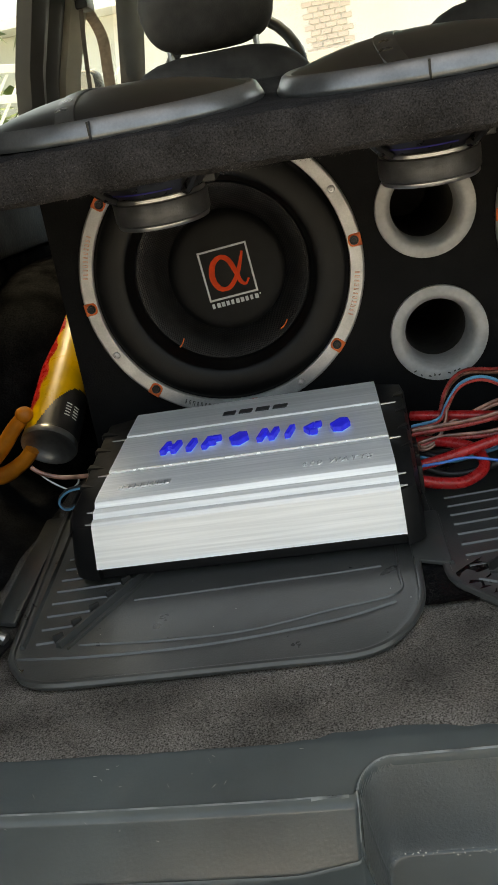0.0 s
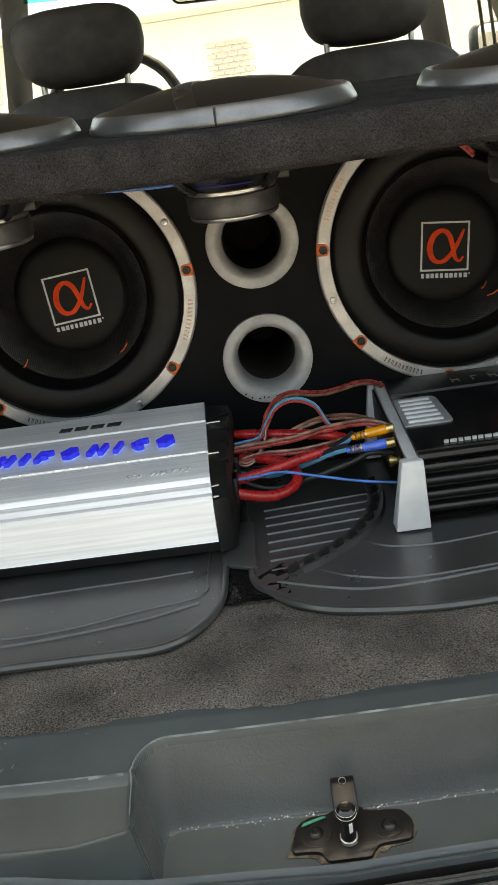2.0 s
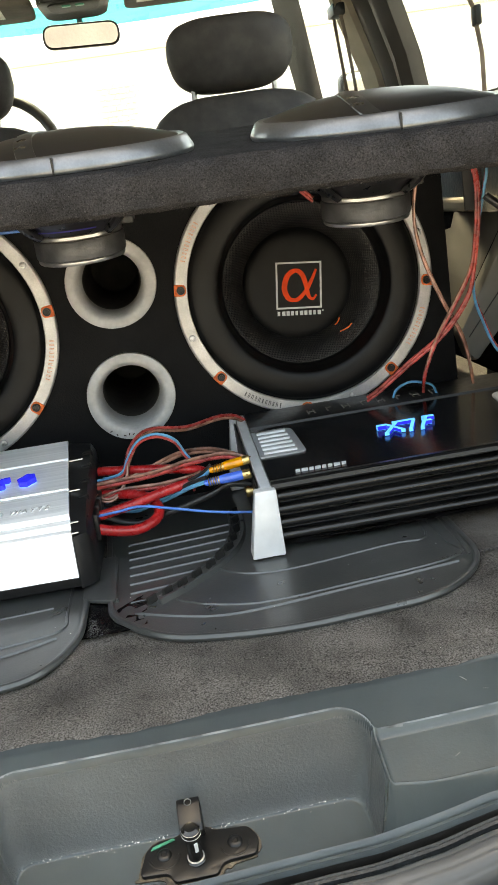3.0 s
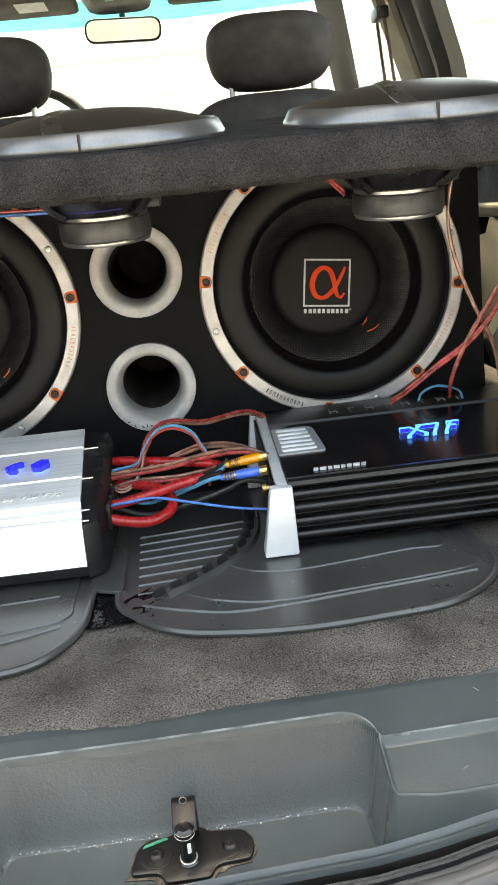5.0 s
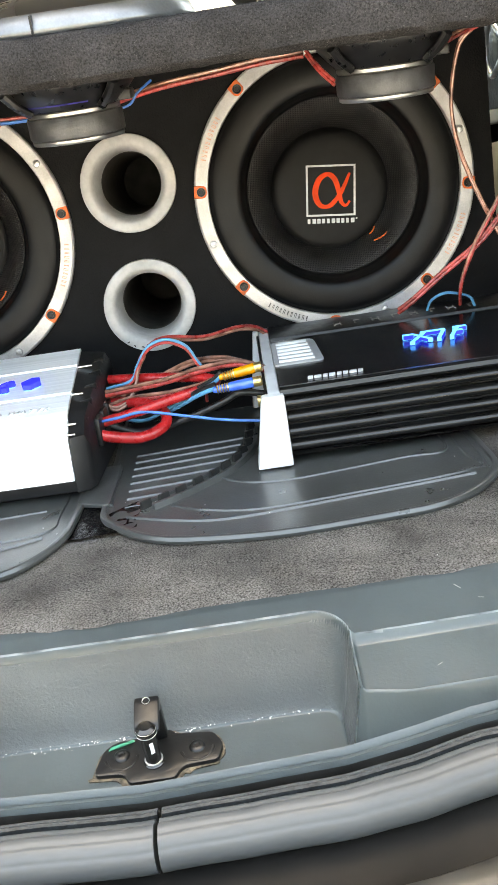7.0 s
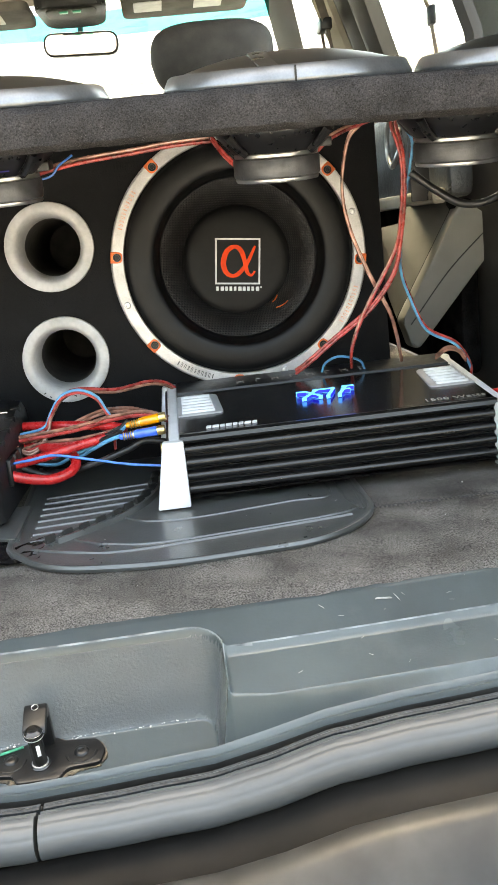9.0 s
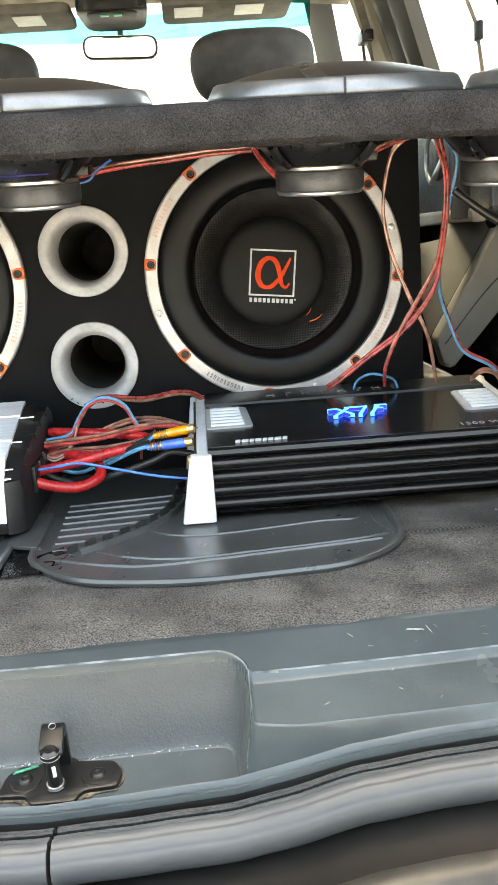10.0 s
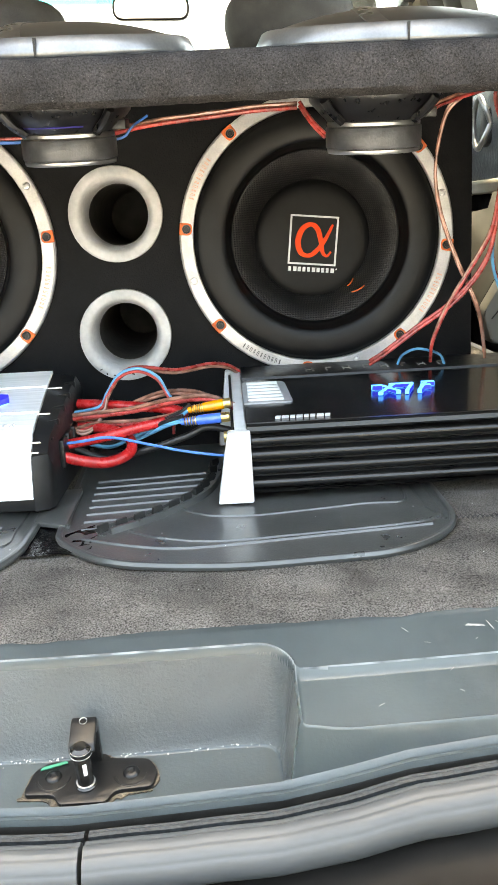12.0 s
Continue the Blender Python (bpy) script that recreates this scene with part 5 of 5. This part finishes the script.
cable("power_cable", [(-.114, .900, .084), (-.069, .889, .083), (-.017, .877, .080), (.004, .866, .077), (-.005, .852, .074), (-.037, .842, .069), (-.077, .831, .062), (-.113, .820, .058)], .0052, CREDW, "thick red power cable looped between the amplifiers")
cable("power_cable", [(-.112, .800, .054), (-.090, .808, .045), (-.068, .818, .040), (-.050, .832, .044), (-.048, .846, .052), (-.059, .857, .060), (-.085, .869, .064), (-.114, .880, .063)], .0056, CREDW, "thick dull red power cable bent into a loop")
cable("remote_wire", [(-.112, .810, .062), (-.086, .808, .065), (-.059, .806, .068), (-.020, .804, .060), (.018, .802, .052), (.058, .803, .046)], .0014, CBLU, "thin blue remote wire between the amplifiers")
cable("speaker_wire", [(-.114, .880, .076), (-.087, .880, .081), (-.077, .880, .096), (-.063, .880, .114), (-.043, .880, .1195), (-.024, .880, .111), (-.015, .880, .095), (-.009, .882, .080), (-.012, .89, .05)], .0016, CRED, "red and blue twin speaker wire arched upwards", CCYA)
cable("speaker_wire", [(-.113, .880, .068), (-.089, .894, .076), (-.079, .909, .098), (-.067, .923, .110), (-.051, .937, .112), (-.015, .951, .105), (.021, .966, .108), (.041, .980, .103), (.055, .994, .09)], .0018, CCOP, "clear copper speaker wire over the amplifier end", CRED)
cable("speaker_wire", [(-.115, .880, .065), (-.070, .885, .076), (-.025, .890, .091), (.006, .895, .091), (.027, .900, .084), (.055, .905, .07)], .0019, CCOP, "clear copper speaker wire", CCOP)
cable("speaker_wire", [(-.113, .870, .074), (-.053, .870, .079), (-.010, .870, .087), (.029, .870, .089), (.058, .872, .078)], .0021, CRED, "red and copper twin speaker wire", CCOP)
cable("speaker_wire", [(-.114, .860, .067), (-.103, .863, .059), (-.090, .868, .064), (-.080, .875, .080), (-.077, .880, .092), (-.068, .885, .108)], .0015, CCOP, "short hooked copper speaker wire", CCOP)
cable("speaker_wire", [(-.114, .868, .060), (-.085, .868, .066), (-.045, .862, .068), (-.012, .858, .073), (.002, .852, .078)], .0019, CRED, "red twin speaker wire", CCOP)
cable("signal_lead", [(.014, .843, .086), (.003, .845, .078), (-.024, .848, .067), (-.046, .852, .058), (-.075, .862, .045), (-.112, .872, .05)], .0021, CCYA, "pale blue signal lead", CBLK)
cable("signal_lead", [(.008, .830, .077), (-.009, .838, .071), (-.027, .848, .062), (-.050, .860, .052), (-.085, .872, .048), (-.112, .878, .046)], .0023, CCYA, "pale blue and black signal lead", CBLK)
cable("ground_cable", [(-.112, .846, .05), (-.075, .85, .036), (-.03, .848, .045), (.01, .845, .058), (.03, .846, .066), (.058, .85, .06)], .0035, CBLK, "black cable under the bundle")


def plug(p, q, m, label):
    d = (Vector(q) - Vector(p))
    M = Matrix.Translation(p) @ d.to_track_quat("X", "Z").to_matrix().to_4x4()
    e = thing("signal_plug", M, label, "plug", "signal plugs")
    L_ = d.length
    part("sleeve", lathe([(0, .0), (.0026, 0), (.0034, .002), (.0042, L_ * .38), (.0048, L_ * .42), (.0052, L_ * .55), (.0052, L_ * .92), (.0046, L_ * .95), (0, L_ * .95)], 20, "x"), m, e)
    for k in range(5):
        part("grip_ring", lathe([(.0036 + .0002 * k, .004 + .0026 * k), (.0047, .0048 + .0026 * k), (.0036 + .0002 * k, .0056 + .0026 * k)], 18, "x"), GOLD, e, "ribbed brass ring")
    part("collar", lathe([(0, L_ * .94), (.0050, L_ * .94), (.0050, L_ * 1.12), (.0042, L_ * 1.14), (0, L_ * 1.14)], 20, "x"), GOLD, e, "gold plated collar")


plug((.012, .843, .0845), (.050, .846, .0895), RCAO, "orange signal plug with gold collar")
plug((.006, .830, .0755), (.049, .832, .0785), RCAB, "blue signal plug with gold collar")

# ---- cables at the far end ----
cable("speaker_wire", [(.330, .930, .392), (.327, .940, .370), (.336, .946, .338), (.337, .953, .301), (.331, .957, .253), (.324, .960, .230), (.307, .964, .200), (.284, .968, .161), (.269, .972, .125), (.268, .99, .10)], .0019, CRED, "red and clear speaker wire hanging from the board", CCOP)
cable("speaker_wire", [(.336, .930, .392), (.332, .942, .370), (.339, .948, .334), (.340, .955, .297), (.333, .960, .245), (.323, .963, .207), (.294, .968, .169), (.248, .975, .135), (.215, .98, .110), (.20, .985, .10)], .0021, CRED, "red twin speaker wire hanging to the amplifier", CRED)
cable("speaker_wire", [(.305, .930, .392), (.298, .950, .376), (.281, .957, .358), (.271, .963, .308), (.277, .970, .261), (.296, .977, .208), (.317, .983, .162), (.325, .990, .130), (.33, 1.0, .10)], .0018, CCOP, "clear copper speaker wire in front of the box", CCOP)
cable("speaker_wire", [(.340, .928, .392), (.336, .938, .372), (.350, .947, .351), (.346, .953, .319), (.336, .960, .271), (.332, .967, .229), (.333, .973, .205), (.341, .980, .180), (.360, .987, .137), (.396, .993, .114), (.413, 1.0, .085), (.41, .99, .07)], .0017, CCYA, "red and blue speaker wire curling to the amplifier end", CRED)
cable("sleeved_wire", [(.347, .950, .317), (.360, .950, .306), (.374, .950, .295), (.397, .950, .280), (.419, .950, .276), (.445, .950, .283), (.50, .97, .31)], .0045, CBLK, "black taped wire joint leading to the side")
cable("speaker_wire", [(.232, .992, .098), (.236, .987, .108), (.247, .985, .1145), (.259, .985, .115), (.278, .988, .108), (.284, .992, .096)], .0015, CCYA, "short pale blue wire behind the amplifier")
cable("speaker_wire", [(.241, .930, .345), (.255, .93, .357), (.274, .930, .366), (.302, .932, .374), (.318, .935, .378)], .0019, CRED, "red speaker wire under the board", CCOP)
cable("speaker_wire", [(-.062, .930, .357), (-.031, .930, .362), (-.002, .930, .365), (.046, .930, .368), (.088, .930, .371), (.13, .935, .372)], .0022, CRED, "red and clear speaker wire under the board", CCOP)
cable("speaker_wire", [(-.066, .905, .350), (-.052, .908, .350), (-.042, .910, .353), (-.034, .912, .362), (-.02, .92, .372)], .0013, CBLU, "short dark blue wire under the board")
cable("speaker_wire", [(.133, .900, .370), (.139, .898, .360), (.146, .895, .350), (.157, .892, .338)], .0018, CRED, "red speaker wire at the magnet", CRED)
cable("speaker_wire", [(-.295, .900, .366), (-.248, .900, .360), (-.190, .900, .354), (-.127, .900, .352), (-.071, .900, .354)], .0018, CBLU, "blue and red wire along the board's underside", CRED)
cable("speaker_wire", [(.372, 1.005, .098), (.385, 1.0, .108), (.398, .995, .106), (.405, .985, .095)], .0018, CCOP, "clear wire at the amplifier end", CCOP)
cable("power_cable", [(.408, .93, .06), (.43, .94, .062), (.47, .95, .055), (.53, .97, .03), (.56, 1.0, .02)], .005, CREDW, "thick red power cable at the amplifier end")
cable("antenna_wire", [(.43, .93, .15), (.47, .96, .172), (.52, 1.0, .195), (.57, 1.04, .212)], .0012, CBLK, "thin dark wire towards the side panel")

# ---- left side: aerosol can, pliers, wheel arch ----
d = Vector((.089, .843, .53)).normalized()
can = thing("aerosol_can", CAR @ Matrix.Translation((-.464, .525, .085)) @ d.to_track_quat("Z", "Y").to_matrix().to_4x4(), "yellow, red and black aerosol can lying tilted beside the box", "aerosol can")
part("base", lathe([(0, .010), (.015, .008), (.026, .002), (.030, -.003), (.0325, -.004), (.0335, -.001), (.033, .004)], 48, "z"), STEEL, can, "dull concave metal base")
bm = lathe([(.033, .004), (.0325, .006)] + [(.0325, .006 + .0025 * k) for k in range(1, 87)], 120, "z")
for f in bm.faces:
    c = f.calc_center_median()
    a = math.degrees(math.atan2(c.y, c.x))
    edge = .070 * math.sin(radians(min(90, max(0, (a - 78) * 1.1)))) if a > 0 else .0
    red_edge = 58 + 170 * c.z + 5 * math.sin(c.z * 160)
    f.material_index = 0 if c.z < edge or a < -100 else (2 if c.z > .02 and a < red_edge else 1)
part("printed_body", bm, [CBLK, YELLOW, CREDW], can, "yellow, red and black printed body")
part("valve_top", lathe([(.0325, .221), (.030, .228), (.022, .233), (0, .233)], 40, "z"), CREDW, can, "red top")
for k in range(5):
    for j in range(2):
        join_ = box(-.0034, .0034, -.0002, .0002, -.0007, .0007)
        join_.transform(Matrix.Rotation(radians(-128 + 18 * j), 4, "Z") @ Matrix.Translation((0, -.0328, .026 + .0042 * k)))
        part("lettering_bar", join_, WHITE, can, "white bar of lettering", smooth=False)
pl = thing("pliers", CAR @ pose(-.522, .51, .014) @ Matrix.Scale(.8, 4), "orange rubber handled pliers lying beside the can", "pliers")
part("handle", tube([(-.045, .02, .060), (-.02, .02, .078), (.003, .02, .097), (.023, .02, .118), (.040, .02, .133)], lambda u: .0135 - .003 * u, 8, 16), GLOVE, pl)
part("handle", tube([(-.02, .02, .050), (-.004, .02, .053), (.012, .02, .060), (.030, .02, .071), (.045, .02, .085)], lambda u: .0135 - .003 * u, 8, 16), GLOVE, pl)
part("handle_end", blob(B(), .046, .02, .139, .013, .012, .012, .9), GLOVE, pl, "rounded orange handle end")
part("joint", blob(B(), .056, .04, .11, .012, .01, .02, .7), BLKP, pl, "dark steel joint")
cable("twisted_wire", [CAR @ Vector(p) for p in [(-.442, .40, .100), (-.434, .40, .093), (-.418, .40, .086), (-.400, .40, .083), (-.379, .40, .082), (-.36, .40, .08)]], .0024, CCOP, "copper speaker wire at the silver amplifier's end")
cable("twisted_wire", [CAR @ Vector(p) for p in [(-.378, .395, .074), (-.391, .395, .072), (-.407, .395, .070), (-.417, .395, .064), (-.420, .395, .057), (-.416, .395, .051), (-.409, .395, .0505), (-.404, .395, .053)]], .0013, CCYA, "pale blue, black and white twisted wire curl", CBLK)
cable("twisted_wire", [CAR @ Vector(p) for p in [(-.440, .402, .098), (-.430, .402, .085), (-.418, .402, .075), (-.408, .402, .070), (-.398, .402, .075), (-.395, .402, .082)]], .0009, SILVERP, "thin pale wire at the silver amplifier's end")
arch = thing("wheel_arch_cover", CAR @ pose(-.55, .86, 0), "black carpeted wheel arch cover", "wheel arch")
part("cover", blob(B(), 0, 0, .09, .128, .27, .182, .6), ARCHM, arch)
bm = B()
rows_ = []
for i in range(31):
    y = .12 + .5 * i / 30
    rows_.append([(-.583, y, .10), (-.56, y, .075 + .006 * noise.noise((y * 9, 1, 0))), (-.52, y, .032 + .006 * noise.noise((y * 12, 2, 0))), (-.488 + .006 * noise.noise((y * 14, 3, 0)), y, .012), (-.472 + .006 * noise.noise((y * 14, 3, 0)), y, .0055), (-.583, y, .004)])
vs = strip(bm, rows_, True)
bm.faces.new(vs[0]), bm.faces.new(vs[-1][::-1])
obj("side_lining", bm, ARCHM, CAR, label="black carpet lining where the cargo floor meets the side", category="lining", kind="structure")
rs = thing("folded_bench", CAR @ pose(.40, 1.06, 0), "pale grey rear seat side bolster", "seat")
part("cushion", blob(B(), 0, 0, .16, .10, .07, .165, .4), GREYT, rs)
part("bolster", blob(B(), .0, -.03, .33, .085, .05, .05, .6), LEATH, rs)

# ---- right side: door panel, leaning trim box ----
def door_lining(sd, up):
    dp = thing("rear_door_panel", CAR @ pose(sd * .545, .92, 0), "grey leather rear door lining with a beige armrest and chrome pull", "door lining", "rear door linings")
    part("panel", prism(outline_round([(-.26, .29), (.25, .29), (.25, .44), (-.26, .44)], .02), sd * -.015, sd * .02, "x", .008), LEATH, dp)
    part("lower_panel", prism(outline_round([(-.26, .04), (.25, .04), (.25, .287), (-.26, .287)], .02), sd * -.008, sd * .02, "x", .006), ARCHM, dp, "black carpeted lower lining")
    if sd > 0:
        part("armrest", prism(outline_round([(-.24, .285 + up), (.23, .285 + up), (.23, .308 + up), (-.24, .304 + up)], .010), sd * -.035, sd * -.012, "x", .006), BEIGE, dp, "beige armrest")
    part("pull", tube([(sd * -.02, -.045, .385), (sd * -.03, -.045, .41), (sd * -.03, -.02, .425), (sd * -.03, .005, .41), (sd * -.03, .012, .375), (sd * -.03, -.01, .352), (sd * -.03, -.035, .36), (sd * -.02, -.045, .385)], .004, 6, 12), STEEL, dp, "chrome pull")
    part("pocket", prism(outline_round([(-.035, .36), (-.005, .352), (.008, .385), (-.005, .415), (-.03, .41)], .01), sd * -.022, sd * -.014, "x", .001), CBLK, dp, "dark recess behind the pull")


door_lining(-1, .028)
door_lining(1, 0)
co = thing("belt_stalk", CAR @ pose(.50, .70, .0), "dark upright belt webbing strip", "seat belt")
part("webbing", prism([(-.013, .29), (.015, .29), (.012, .40), (-.014, .40)], 0, .004, "y", .001), PILLAR, co)
tp = thing("trim_box", CAR, "pale grey plastic trim panel leaning beside the speaker box", "trim panel")
face = outline_round([(.450, .130), (.462, .091), (.474, .089), (.577, .206), (.579, .262), (.545, .288)], [.006, .006, .006, .003, .003, .01], 4)
part("shell", prism(face, .655, .69, "y", .004, 2), GREYT, tp)
bm = B()
fa = [Vector((.451, .690, .131)).lerp(Vector((.545, .690, .287)), k / 5) for k in range(6)]
ba = [Vector(p) for p in ((.462, .80, .185), (.459, .80, .258), (.484, .80, .261), (.499, .80, .264), (.506, .80, .286), (.520, .80, .288))]
strip(bm, [fa, [a.lerp(b, .5) + Vector((-.002, 0, .001)) for a, b in zip(fa, ba)], ba])
bmesh.ops.solidify(bm, geom=bm.faces[:], thickness=0.004)
part("side_wall", bm, GREYT, tp)
bm = tube([(.462, .6545, .123), (.52, .6535, .192), (.579, .6545, .245)], .0009, n=8, sides=6)
part("seam", bm, CBLK, tp, "dark seam line")
bm = tube([(.461, .798, .247), (.50, .796, .258), (.515, .765, .262), (.532, .72, .263)], .0012, n=8, sides=6)
part("seam", bm, CBLK, tp, "dark seam line")
for k in range(7):
    t = box(-.0005, .0005, -.001, .006, -.001, .001)
    t.transform(Matrix.Translation((.4905 + .0045 * k, .742 + .002 * k, .2165 + .0052 * k)))
    part("slot", t, PILLAR, tp, "small dark slot", smooth=False)

td = thing("tie_down_bracket", CAR @ pose(-.452, .190, .012), "worn chrome cargo tie-down bracket beside the rubber mat", "bracket")
part("bar", tube([(-.04, .022, .004), (-.01, .018, .006), (.022, .012, .005), (.031, .010, .002)], .0055, 5, 12), STEEL, td)
part("bar", tube([(-.04, -.012, .004), (-.01, -.014, .006), (.022, -.013, .005), (.032, -.010, .002)], .0065, 5, 12), STEEL, td)
part("plate", prism(outline_round([(-.05, -.026), (.030, -.022), (.034, .020), (-.05, .034)], .006), -.004, -.001, "z", .0008, 1), BLKP, td, "black base plate")

# ---- crumbs and marks ----
random.seed(12)
bm = B()
for i in range(190):
    x, y = random.uniform(-.45, .5), random.uniform(.06, .34)
    if random.random() < .62:
        x, y = random.uniform(-.12, .125), random.gauss(.0115, .0016)
        z = -.0785 + .25 * (y + .032)
        y += bow(x)
    else:
        z = .0055 + (.0045 if y > .17 else 0)
        y += bow(x)
    r = random.uniform(.0001, .0003) * (1.6 if random.random() < .06 else 1)
    t = box(-r * random.uniform(.7, 2.2), r, -r, r * random.uniform(.6, 1.4), -r, r * .6)
    join(bm, t, Matrix.Translation((x, y, z)) @ Matrix.Rotation(random.uniform(0, 3), 4, "Z"))
obj("crumbs", bm, WHITE, CAR, label="pale dust crumbs and lint on the floor and mats", category="crumbs", kind="stuff", smooth=False)
sc = B()
for (x, y, z), ln, wd, ang in (((.262, .027, -.0037), .013, .0018, -8), ((.272, .026, -.0040), .009, .0005, -70), ((.215, .028, -.0033), .006, .0005, -50), ((-.21, .013, -.0090), .02, .0016, 5), ((-.24, .014, -.0087), .008, .0012, 0)):
    t = prism(outline_round([(-ln / 2, -wd / 2), (ln / 2, -wd * .3), (ln * .4, wd / 2), (-ln * .4, wd * .4)], wd * .2, 2), 0, .0004, "z")
    join(sc, t, Matrix.Translation((x, y + bow(x), z + .0004)) @ Matrix.Rotation(radians(21), 4, "X") @ Matrix.Rotation(radians(ang), 4, "Z"))
rnd = random.Random(31)
for i in range(34):
    x = rnd.choice((-1, 1)) * rnd.uniform(.16, .42)
    v = rnd.uniform(.010, .039) if i % 3 or abs(x) < .16 else rnd.uniform(-.033, -.002)
    z = lerp(v, [-.0425, -.0040, .0010, .040], [-.0297, -.0160, -.0115, .0])
    ln, wd = rnd.uniform(.0010, .0045), rnd.uniform(.0001, .00022)
    t = prism([(-ln / 2, -wd / 2), (ln / 2, -wd * .3), (ln * .4, wd / 2), (-ln * .4, wd * .4)], 0, .0003, "z")
    join(sc, t, Matrix.Translation((x, v + bow(x), z + .0002)) @ Matrix.Rotation(radians(19), 4, "X") @ Matrix.Rotation(rnd.uniform(-1.2, 1.2), 4, "Z"))
obj("scuff_marks", sc, SCUFF, None, sill, label="pale scrape marks", smooth=False)
